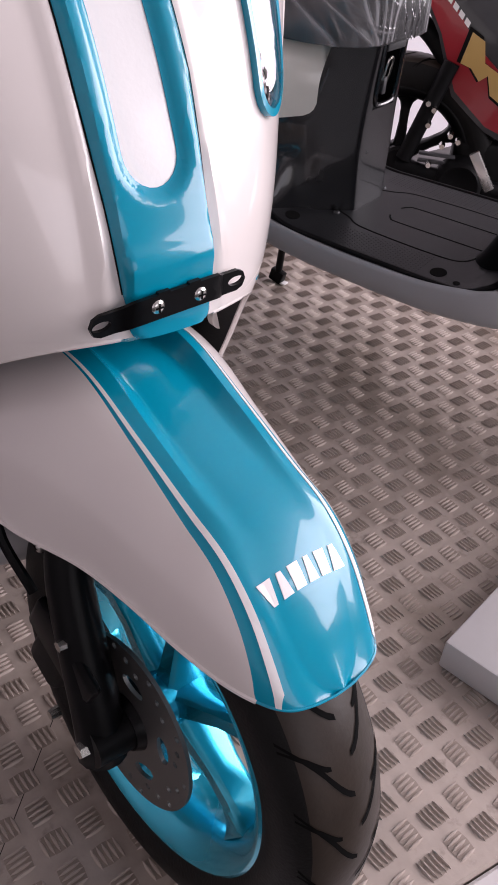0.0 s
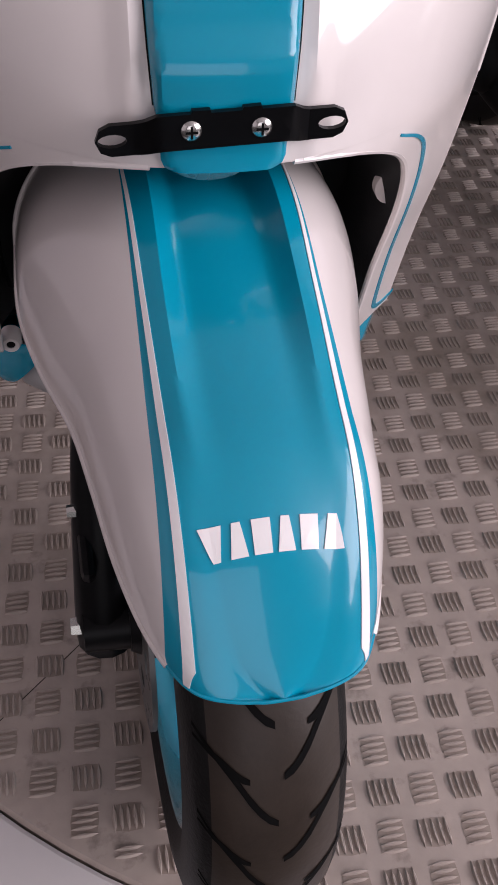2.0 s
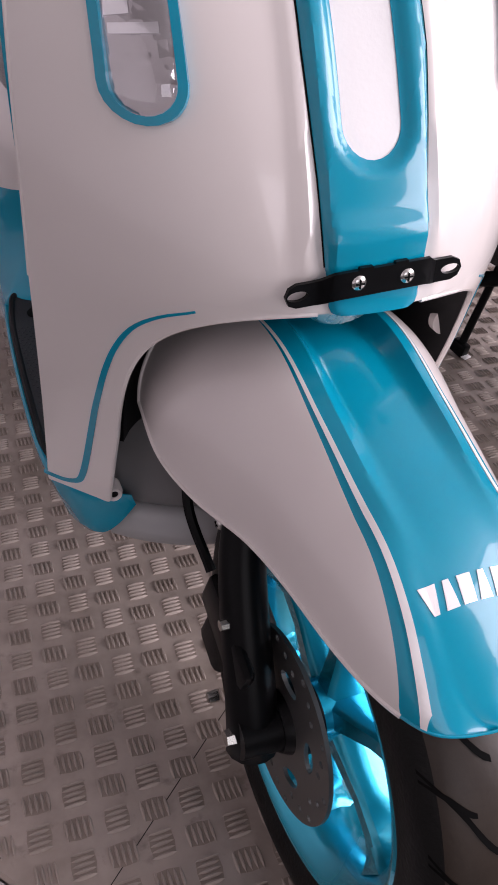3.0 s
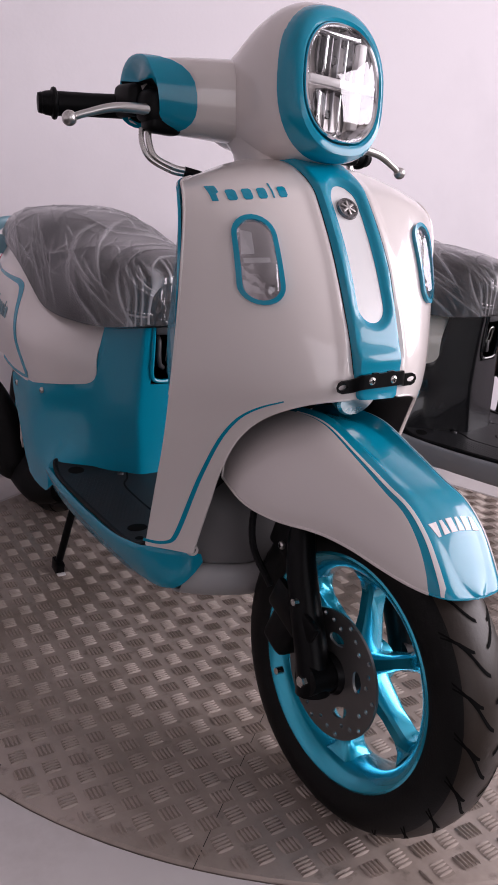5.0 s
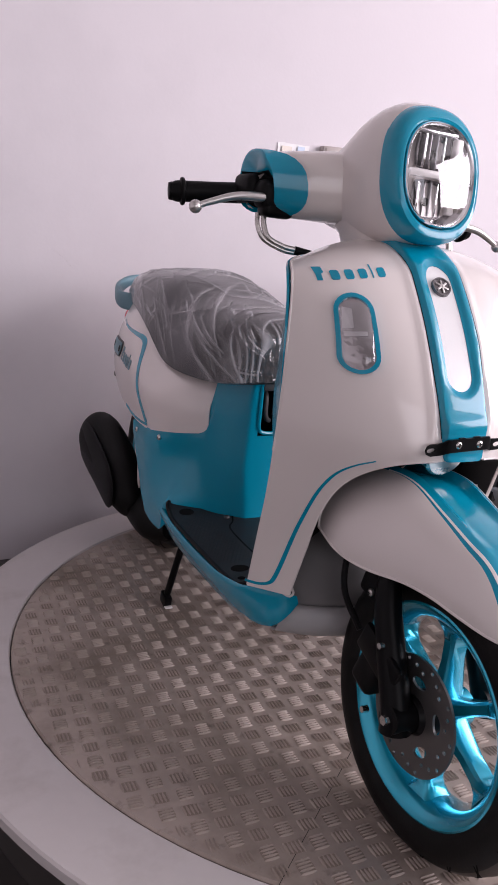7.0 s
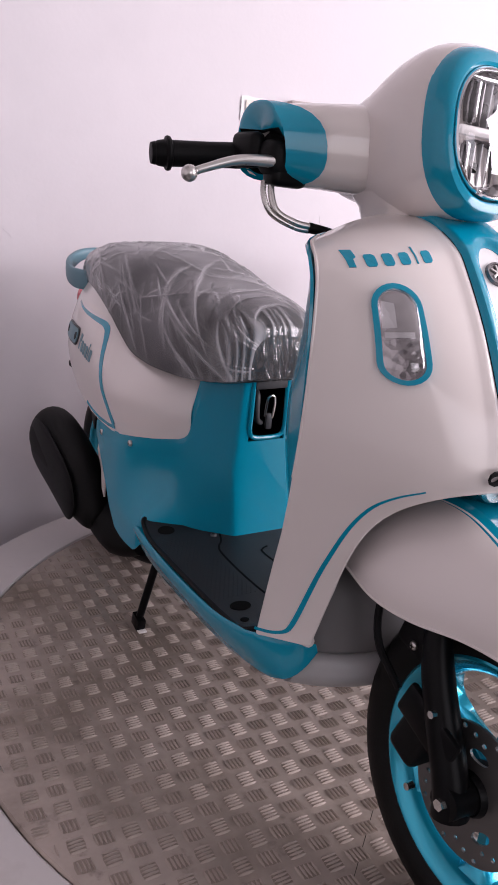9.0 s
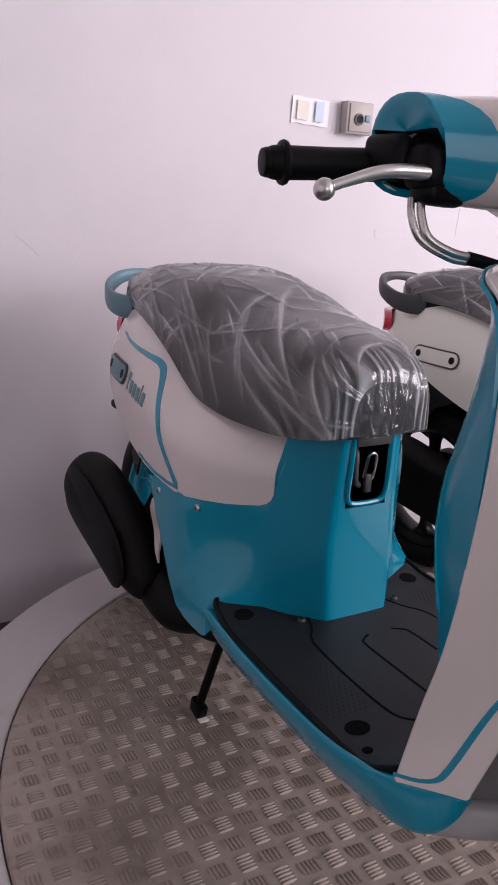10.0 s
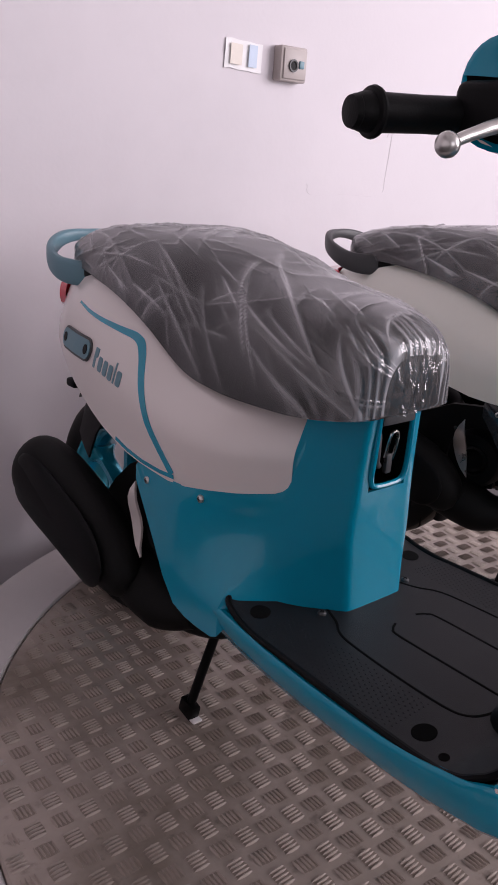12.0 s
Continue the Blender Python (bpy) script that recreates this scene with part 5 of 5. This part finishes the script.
    for u in us:
        qb = min(0.9995, fender_q(border(u), u))
        side = [0.4 * k / 12 for k in range(12)] + [0.4 + (qb - 0.4) * k / 12 for k in range(13)] + [qb + (1 - qb) * k / 14 for k in range(1, 15)]
        rows.append([fender_on(-q, u) for q in side[::-1]] + [fender_on(q, u) for q in side[1:]])
    bm = lattice(rows, index=lambda i, j: 1 if 14 <= j < 62 else 0)
    off = min(u for u in us if u > 0.5 and fender_q(border(u), u) > 0.999)
    for sg in (-1, 1):
        tube([fender_on(sg * 1.0, off * k / 30) for k in range(31)], 0.0020, 8, 90, bm)
        tube([fender_on(sg * q, 0.0) for q in [k / 12 for k in range(13)]], 0.0020, 8, 40, bm)
    fen = part("front_fender", move(bm, steer), [body, strip], root, pal["fender_label"])
    tip = [off + (0.999 - off) * k / 8 for k in range(9)]
    part("hem", move(tube([fender_on(-1.0, u) for u in tip] + [fender_on(1.0, u) for u in tip[::-1]], 0.0012, 8, 80), steer), strip, fen)
    on = lambda q, u, lift: steer @ fender_on(q, u, lift)
    last = max(u for u in us if fender_q(line_at(u), u) < 0.985)
    for sg in (-1, 1):
        ln = [0.10 + (last - 0.10) * k / 70 for k in range(71)]
        wd = [0.0008 + 0.0022 * k / 70 for k in range(71)]
        edge = [(sg * min(0.995, fender_q(line_at(u) - w, u)), u) for u, w in zip(ln, wd)] + [(sg * min(0.995, fender_q(line_at(u) + w, u)), u) for u, w in list(zip(ln, wd))[::-1]]
        part("stripe", decal([edge], on, 0.0007, 0.03), WHITE, fen, "thin white stripe")
    for k, q in enumerate(word_blocks("vanana", -0.45, 0.45, 0.047, 0.30)):
        part("letter_block", decal([[(u, 0.601 - v) for u, v in q]], on, 0.0008, 0.02), WHITE, fen, smooth=False)

    # -- bracket on the shield --
    hole = lambda x: [(x + 0.0062 * math.cos(t) * 1.25, 0.0037 * math.sin(t)) for t in [2 * math.pi * k / 14 for k in range(14)]]
    half = [(0.0, 0.0095), (0.008, 0.0095), (0.0085, 0.011), (0.018, 0.0112), (0.0185, 0.0095), (0.036, 0.0095), (0.042, 0.0085), (0.048, 0.0085), (0.060, 0.0085), (0.0655, 0.0060), (0.0680, 0.0), (0.0655, -0.0060), (0.060, -0.0085), (0.048, -0.0085), (0.040, -0.0095), (0.0, -0.0095)]
    outl = half + [(-x, z) for x, z in half[::-1][1:-1]]
    def plate_on(x, z, lift):
        s = max(0.0, (abs(x) - 0.036) / 0.010)
        return Vector((x, 0.0210 - lift + 0.009 * min(1, s), 0.6280 + z - 0.006 * min(1, s) + 0.002 * (x / 0.06)))
    brk = part("plate_bracket", decal([outl, hole(-0.0590), hole(0.0590)], plate_on, 0.0035, 0.006, 0.0), BLACK_GLOSS, root, "black steel number plate bracket")
    for x in (-0.0185, 0.0185):
        part("bracket_screw", move(spin([(-0.0036, 0.0), (-0.0034, 0.0030), (-0.0022, 0.0052), (0.0, 0.0062), (0.003, 0.0062)], 16, "Y"), pose(x, 0.0190, 0.6280)), STEEL, brk, "round-headed bright screw")
        x2 = box(0.0065, 0.0006, 0.0012, 0, (x, 0.0155, 0.6280))
        box(0.0012, 0.0006, 0.0065, 0, (x, 0.0154, 0.6280), x2)
        part("screw_slot", x2, GROOVE, brk, smooth=False)
    part("horn", move(spin([(0.0, 0.0), (0.0, 0.030), (0.004, 0.034), (0.02, 0.034)], 24, "Y"), pose(0.0, 0.062, 0.596, 20, 0, 0)), SILVER, root, "round metal cover under the strip")
    for sg in (-1, 1):
        zs = [0.60 - 0.235 * (k / 30) ** 1.3 for k in range(31)]
        inner = [shield_on(sg * max(0.02, arch_x(z) - 0.001), z) + Vector((0, 0.003, 0)) for z in zs]
        part("arch_liner", lattice([[p + Vector((-sg * 0.022 * f, 0.060 * f, -0.006 * f)) for f in (0.0, 0.4, 1.0)] for p in inner]), BLACK, root, "black liner inside the wheel arch")
    for sg in (-1, 1):
        part("leg_lug", move(spin([(-0.005, 0.004), (-0.006, 0.0075), (-0.001, 0.0095), (0.012, 0.0095)], 18, "Y"), pose(sg * 0.161, 0.221, 0.333)), body, root, "round screw boss at the foot of the leg")
        part("leg_screw", move(spin([(-0.003, 0.0), (-0.003, 0.004), (0.004, 0.0045)], 12, "Y"), pose(sg * 0.161, 0.220, 0.333)), BLACK, root)

    lobe = [(0.1465 + 0.0125 * math.cos(t), 0.511 + 0.0135 * math.sin(t)) for t in [math.pi * (0.55 + 1.0 * k / 12) for k in range(13)]] + [(0.150, 0.494), (0.157, 0.494), (0.157, 0.525), (0.150, 0.527)]
    part("arch_tab", decal([lobe], lambda u, v, lift: Vector((u, 0.1475 - lift + 0.8 * max(0.0, u - 0.148), v)), 0.004, 0.02, -0.004), body, shield, "painted tab inside the wheel arch")
    bolt("tab_bolt", Vector((0.1475, 0.1430, 0.511)), (0, -1, 0), 0.0068, BLACK, root, "dark cross-head bolt in the arch tab")

    # -- handlebar cover and headlamp --
    un = steer.inverted()
    def oval(cx, cy, cz, hx, hz, tilt, e=0.62, n=48):
        return [Vector((cx + hx * math.copysign(abs(math.cos(a)) ** e, math.cos(a)), cy + tilt * hz * math.sin(a), cz + hz * math.copysign(abs(math.sin(a)) ** e, math.sin(a)))) for a in [2 * math.pi * q / n for q in range(n)]]
    hood = [(0.228, 1.002, 0.082, 0.099, 0.16, 0.80), (0.245, 1.003, 0.087, 0.105, 0.14, 0.80), (0.280, 1.001, 0.092, 0.108, 0.10, 0.80), (0.325, 0.995, 0.092, 0.101, 0.05, 0.82), (0.370, 0.985, 0.088, 0.084, 0.0, 0.82), (0.410, 0.977, 0.084, 0.070, 0.0, 0.82), (0.440, 0.970, 0.078, 0.055, 0.0, 0.78), (0.462, 0.966, 0.06, 0.035, 0.0, 0.8)]
    rows = [oval(0, y, z, hx, hz, t, e) for y, z, hx, hz, t, e in smooth_table(hood, 30)]
    bm = lattice(rows, loop_u=True, cap=True)
    # arms out to the grips; the painted ends begin along a slanted curve
    def cap_start(a):
        return 0.197 - 0.056 * max(0.0, -math.cos(a - 0.35)) ** 0.7
    for sg in (-1, 1):
        arm = [(0.030, 0.378, 0.978, 0.064, 0.060), (0.090, 0.389, 0.976, 0.060, 0.0565), (0.120, 0.398, 0.9745, 0.057, 0.0545), (0.146, 0.4055, 0.973, 0.0545, 0.0528), (0.174, 0.4140, 0.973, 0.0490, 0.0480), (0.196, 0.4206, 0.973, 0.0460, 0.0455)]
        rows = []
        for x, y, z, hy, hz in arm:
            rows.append([Vector((sg * min(x, cap_start(a) + 0.006), y + hy * math.copysign(abs(math.cos(a)) ** 0.8, math.cos(a)), z + hz * math.copysign(abs(math.sin(a)) ** 0.8, math.sin(a)))) for a in [2 * math.pi * q / 28 for q in range(28)]])
        lattice(rows, loop_u=True, cap=True, bm=bm)
    cover = part("handlebar_cover", move(bm, steer), body, root, pal["cover_label"])
    rows = []
    for z, y, hx, hy in ((0.925, 0.345, 0.074, 0.080), (0.905, 0.340, 0.062, 0.066), (0.885, 0.338, 0.058, 0.058), (0.862, 0.338, 0.060, 0.058)):
        rows.append([Vector((hx * math.copysign(abs(math.cos(a)) ** 0.8, math.cos(a)), y + hy * math.copysign(abs(math.sin(a)) ** 0.8, math.sin(a)), z)) for a in [2 * math.pi * q / 28 for q in range(28)]])
    part("steering_neck", move(lattice(rows, loop_u=True, cap=True), steer), body, root, "painted neck between shield and bars")
    part("neck_hole", move(spin([(0.004, 0.0), (0.004, 0.0085), (-0.004, 0.0085)], 14), steer @ pose(-0.061, 0.318, 0.882)), BLACK, root)
    for sg in (-1, 1):
        # painted end of the arm, open towards the grip
        rows = []
        for i in range(12):
            f = i / 11
            row = []
            for a in [2 * math.pi * q / 28 for q in range(28)]:
                ca, sa = math.copysign(abs(math.cos(a)) ** 0.8, math.cos(a)), math.copysign(abs(math.sin(a)) ** 0.8, math.sin(a))
                start = cap_start(a)
                end = 0.204 - 0.018 * max(0, -math.cos(a - 0.9)) ** 1.2
                x = start + (end - start) * f
                y0, hy, hz = 0.395 + (x - 0.110) * 0.30, 0.0585 - (x - 0.110) * 0.14, 0.0555 - (x - 0.110) * 0.11
                row.append(Vector((sg * x, y0 + (hy + 0.0030) * ca, 0.973 + (hz + 0.0035) * sa)))
            rows.append(row)
        rim = rows[-1]
        for f, out in ((0.96, 0.0016), (0.88, 0.0030), (0.70, 0.0045), (0.4, 0.005), (0.02, 0.005)):
            rows.append([Vector((sg * (0.190 + (abs(p.x) - 0.190) * f + (out if p.z > 0.978 else -1.6 * out)), 0.428 + f * (p.y - 0.428), 0.986 + f * (p.z - 0.986))) for p in rim])
        part("arm_end", move(lattice(rows, loop_u=True, index=lambda i, j: 1 if i > 12 and math.sin(2 * math.pi * (j + 0.5) / 28) < 0.12 else 0), steer), [strip, BLACK], cover, "painted end of the handlebar cover")
        sw = box(0.046, 0.044, 0.046, 0.014, (sg * 0.184, 0.396, 0.952), seg=3)
        box(0.022, 0.060, 0.046, 0.010, (sg * 0.205, 0.440, 0.960), sw, 3)
        part("switch_housing", move(sw, steer), BLACK, root, "black switch housing")
        gp = [Vector((sg * 0.182, 0.462, 0.955)), Vector((sg * 0.3180, 0.4985, 0.942))]
        d = (gp[1] - gp[0])
        prof = [(0.0, 0.020), (0.08, 0.0205), (0.10, 0.0172), (0.45, 0.0165), (0.80, 0.0170), (0.815, 0.0215), (0.835, 0.0225), (0.855, 0.0215), (0.865, 0.0175), (0.92, 0.0165), (0.955, 0.0145), (0.96, 0.0150), (0.995, 0.0135), (1.0, 0.010), (1.0, 0.0)]
        m = Matrix.Translation(gp[0]) @ d.to_track_quat("Z", "Y").to_matrix().to_4x4()
        grip = part("grip", move(spin([(h * d.length, r) for h, r in prof], 28, "Z"), steer @ m), BLACK, root, "black rubber handlebar grip")
        lv = tube([(sg * 0.150, 0.378, 0.945), (sg * 0.200, 0.384, 0.946), (sg * 0.248, 0.388, 0.942), (sg * 0.287, 0.394, 0.929), (sg * 0.306, 0.3965, 0.921)], [0.0085, 0.0080, 0.0065, 0.0052, 0.0050], 10, 26)
        bmesh.ops.create_uvsphere(lv, u_segments=16, v_segments=10, radius=0.0105, matrix=pose(sg * 0.3105, 0.3970, 0.919))
        part("brake_lever", move(lv, steer), SILVER, root, "silver brake lever with a ball end")
        part("master_cylinder", move(box(0.055, 0.034, 0.034, 0.010, (sg * 0.172, 0.394, 0.934), seg=3), steer), BLACK_GLOSS, root, "black brake master cylinder")
        part("lever_bolt", move(box(0.016, 0.012, 0.010, 0.003, (sg * 0.160, 0.372, 0.962)), steer), STEEL, root, "bright lever pivot")
        pipe = part("brake_pipe", move(tube([(sg * 0.190, 0.398, 0.925), (sg * 0.191, 0.392, 0.905), (sg * 0.184, 0.384, 0.885), (sg * 0.160, 0.374, 0.874), (sg * 0.140, 0.368, 0.871)], 0.0046, 10), steer), SILVER, root, "bent silver brake pipe")
        part("pipe_second", move(tube([(sg * 0.199, 0.402, 0.922), (sg * 0.200, 0.396, 0.903), (sg * 0.190, 0.388, 0.882), (sg * 0.160, 0.377, 0.8685), (sg * 0.140, 0.370, 0.866)], 0.0040, 10), steer), SILVER, pipe)
        part("pipe_sleeve", move(tube([(sg * 0.142, 0.369, 0.870), (sg * 0.115, 0.360, 0.866), (sg * 0.085, 0.350, 0.860), (sg * 0.058, 0.343, 0.855)], [0.0072, 0.0066, 0.0062, 0.0068], 10), steer), BLACK, pipe, "black rubber sleeve")
    # headlamp: painted bezel, chrome rim, reflector and lens
    rows = [oval(-0.002, y, 1.002, hx, hz, t, 0.84) for y, hx, hz, t in ((0.240, 0.0855, 0.1030, 0.16), (0.226, 0.0850, 0.1020, 0.18), (0.213, 0.0815, 0.0980, 0.19), (0.206, 0.0765, 0.0915, 0.20), (0.204, 0.0705, 0.0830, 0.20), (0.206, 0.0675, 0.0790, 0.20), (0.214, 0.0655, 0.0770, 0.20))]
    lamp = part("headlamp", move(lattice(rows, loop_u=True), steer), strip, root, "oval headlamp with a painted bezel")
    rows = [oval(-0.002, y, 1.003, 0.95 * hx, 0.895 * hz, t, 0.84) for y, hx, hz, t in ((0.214, 0.0690, 0.0862, 0.20), (0.204, 0.0686, 0.0858, 0.20), (0.2015, 0.0668, 0.0838, 0.20), (0.203, 0.0645, 0.0812, 0.20), (0.210, 0.0630, 0.0795, 0.20))]
    part("chrome_rim", move(lattice(rows, loop_u=True), steer), CHROME, lamp, "bright rim")
    rows = [oval(-0.002, y, 1.003, 0.95 * hx, 0.895 * hz, t, 0.84) for y, hx, hz, t in ((0.207, 0.0645, 0.0815, 0.20), (0.216, 0.0600, 0.0765, 0.19), (0.236, 0.052, 0.068, 0.16), (0.252, 0.034, 0.045, 0.1), (0.254, 0.004, 0.005, 0.1))]
    part("reflector", move(lattice(rows, loop_u=True), steer), DARKFACET, lamp, "faceted chrome reflector")
    for x, z, hw, hz, y in ((-0.008, 1.036, 0.030, 0.025, 0.232), (-0.010, 0.967, 0.028, 0.025, 0.230)):
        hollow = [[(x + sx * hw * f, y0, z + sz * hz * f) for sx, sz in ((-1, -1), (-0.4, -1.12), (0.4, -1.12), (1, -1), (1.08, 0), (1, 1), (0.4, 1.12), (-0.4, 1.12), (-1, 1), (-1.08, 0))] for f, y0 in ((1.0, y - 0.012), (0.94, y - 0.013), (0.80, y + 0.002), (0.45, y + 0.010), (0.05, y + 0.012))]
        part("lamp_module", move(lattice(hollow, loop_u=True), steer), SMOKE, lamp, "dark hollow lamp module")
        for k in range(4):
            part("module_rib", move(box(0.0025, 0.016, 2.0 * hz, 0.0005, (x - 0.7 * hw + 0.45 * hw * k, y - 0.004, z)), steer), (CHROME, SMOKE, GREY, CHROME)[k], lamp)
        part("bulb", move(spin([(-0.012, 0.0), (-0.010, 0.006), (0.0, 0.008), (0.006, 0.008)], 16, "Y"), steer @ pose(x, y, z - 0.004)), GROOVE, lamp, "dark lamp eye")
    part("side_fin", move(box(0.004, 0.014, 0.046, 0.001, (-0.030, 0.220, 1.036)), steer), CHROME, lamp, "bright upright fin")
    part("side_fin", move(box(0.004, 0.014, 0.046, 0.001, (-0.032, 0.220, 0.966)), steer), CHROME, lamp, "bright upright fin")
    part("light_bar", move(box(0.116, 0.010, 0.012, 0.004, (0, 0.209, 1.002)), steer), WHITE, lamp, "white bar across the lamp")
    part("side_bar", move(box(0.014, 0.012, 0.112, 0.003, (0.032, 0.216, 1.003)), steer), WHITE, lamp, "white upright bar")
    part("top_fin", move(box(0.074, 0.012, 0.006, 0.002, (-0.006, 0.222, 1.063)), steer), CHROME, lamp, "bright fin over the upper module")
    rows = []
    for k in range(9):
        f = k / 8
        w = math.cos(f * math.pi / 2)
        rows.append(oval(-0.002, 0.206 - 0.020 * math.sin(f * math.pi / 2), 1.003, 0.0622 * max(w, 0.02), 0.0738 * max(w, 0.02), 0.20, 0.84))
    part("lens", move(lattice(rows, loop_u=True, cap=False), steer), LENS, lamp, "clear domed headlamp lens")
    return root


TEAL_PAL = dict(kind="teal", word_y=1.068, lean=-0.005, body=CREAM, low=TEAL, strip=TEAL, skirt=TEAL, rim=TEAL_METAL, stripe=TEAL, letter=TEAL, rail=SLATE, shield_label="glossy cream front shield",
                cowl_label="glossy cream rear side cowl", fender_label="cream front fender with a teal centre", cover_label="glossy cream handlebar cover")
GREY_PAL = dict(kind="grey", word_y=0.835, lean=0.0, body=material("pearl_paint", (0.80, 0.785, 0.71), 0.3, coat=0.6, vary=0.04), low=material("black_gloss_panel", (0.014, 0.014, 0.016), 0.25, coat=0.5), strip=BLACK, skirt=GREY, rim=BLACK_GLOSS, stripe=DARKGREY, letter=DARKGREY, rail=DARKGREY,
                shield_label="pearl white front shield", cowl_label="pearl white rear side cowl", fender_label="pearl white front fender with a black centre", cover_label="pearl white handlebar cover")
scooter_thing(TEAL_PAL, "cream and teal retro scooter with a film-wrapped seat on the turntable", 2.0, pose(0, 0, 0))
scooter_thing(GREY_PAL, "pearl white and black scooter with a grey skirt and film-wrapped seat", 24.0, pose(1.040, 0.012, 0, 0, 0, 14.0))


# ---- motorcycle on the floor beyond the turntable ----
moto = thing("motorcycle", "black motorcycle with a red and gold side stripe behind the scooters", "motorcycle", at=pose(1.615, 1.151, 0, 0, 0, -52.4))
wheel(moto, "rear_wheel", (0, 0, 0), BLACK_GLOSS, pose(0.0, 0.0, 0.12, 0, 0, 90) @ Matrix.Scale(1.215, 4))


def fair_on(x, z, lift):
    """The bulged side cover under the seat: a dark panel that leans in towards its top."""
    return Vector((x, -0.05 - 0.05 * math.exp(-((x - 0.26) / 0.16) ** 2 - ((z - 0.42) / 0.16) ** 2) - lift, z))


fair = part("side_fairing", decal([[(-0.02, 0.56), (0.05, 0.46), (0.115, 0.315), (0.22, 0.235), (0.40, 0.16), (0.62, 0.22), (0.66, 0.50), (0.50, 0.66), (0.20, 0.70), (-0.05, 0.66)]], fair_on, 0.0, 0.03, -0.05), material("dark_fairing_paint", (0.030, 0.030, 0.034), 0.35, coat=0.3), moto, "dark side fairing")
part("red_stripe", decal([[(-0.008, 0.560), (0.058, 0.462), (0.120, 0.330), (0.220, 0.250), (0.36, 0.20), (0.36, 0.34), (0.22, 0.40), (0.145, 0.455), (0.07, 0.545), (0.02, 0.62)]], fair_on, 0.003, 0.03, 0.001), REDPAINT, fair, "dark red stripe")
mark = [(0.120, 0.402), (0.135, 0.478), (0.170, 0.462), (0.182, 0.412), (0.246, 0.382), (0.330, 0.352), (0.330, 0.300), (0.242, 0.318), (0.212, 0.336), (0.196, 0.384), (0.176, 0.366), (0.150, 0.394)]
part("mark_edge", decal([[(0.225 + 1.10 * (x - 0.225), 0.388 + 1.14 * (z - 0.388)) for x, z in mark]], fair_on, 0.0045, 0.03, 0.003), BLACK, fair, "black edge of the mark")
part("gold_mark", decal([mark], fair_on, 0.006, 0.03, 0.004), GOLD, fair, "gold angular mark")
for k in range(7):
    x = 0.004 + 0.018 * k
    part("writing_bar", decal([[(x, 0.602 - 0.86 * (x - 0.004)), (x + 0.013, 0.591 - 0.86 * (x - 0.004)), (x + 0.009, 0.578 - 0.86 * (x - 0.004)), (x - 0.004, 0.589 - 0.86 * (x - 0.004))]], fair_on, 0.005, 0.03, 0.003), WHITE, fair, smooth=False)
frame_rail = part("frame_rail", tube([(-0.20, 0.02, 0.52), (0.0, 0.0, 0.47), (0.12, -0.02, 0.34), (0.20, -0.02, 0.14), (0.34, -0.02, 0.0)], 0.026, 12, 30), BLACK, moto, "black frame tube")
part("swing_arm", tube([(0.0, -0.075, 0.12), (0.12, -0.08, 0.10), (0.30, -0.06, 0.08)], 0.024, 12, 10), BLACK, moto, "black swing arm")
part("shock_absorber", tube([(0.02, -0.085, 0.14), (0.10, -0.07, 0.40)], 0.022, 12, 6), BLACK, moto, "black shock absorber")
engine = part("engine", box(0.26, 0.18, 0.22, 0.03, (0.28, 0.03, 0.10), seg=3), MATTE, moto, "black finned engine block")
for k in range(6):
    part("fin", box(0.10, 0.02, 0.007, 0.002, (0.11, -0.075, 0.06 + 0.020 * k)), DARKGREY, engine)
part("engine_cover", move(spin([(-0.03, 0.0), (-0.03, 0.045), (-0.036, 0.055), (-0.02, 0.066), (0.03, 0.070)], 36, "Y"), pose(0.183, -0.085, 0.095)), BLACK, engine, "round black engine cover")
part("silver_guard", move(box(0.028, 0.012, 0.115, 0.004), pose(0.237, -0.13, 0.150, 0, -34, 0)), SILVER, engine, "silver guard strip")
for x, z in ((0.135, 0.225), (0.118, 0.195), (0.158, 0.212), (0.060, 0.300), (0.078, 0.285), (0.070, 0.245), (0.092, 0.140), (0.10, 0.08)):
    part("engine_bolt", move(spin([(-0.010, 0.0), (-0.010, 0.007), (0.010, 0.009)], 10, "Y"), pose(x, -0.105, z)), STEEL, engine, "bright bolt head")
part("stand_leg", tube([(0.22, -0.06, 0.02), (0.26, -0.16, -0.148)], 0.010, 10, 4), BLACK_GLOSS, moto, "black side stand")
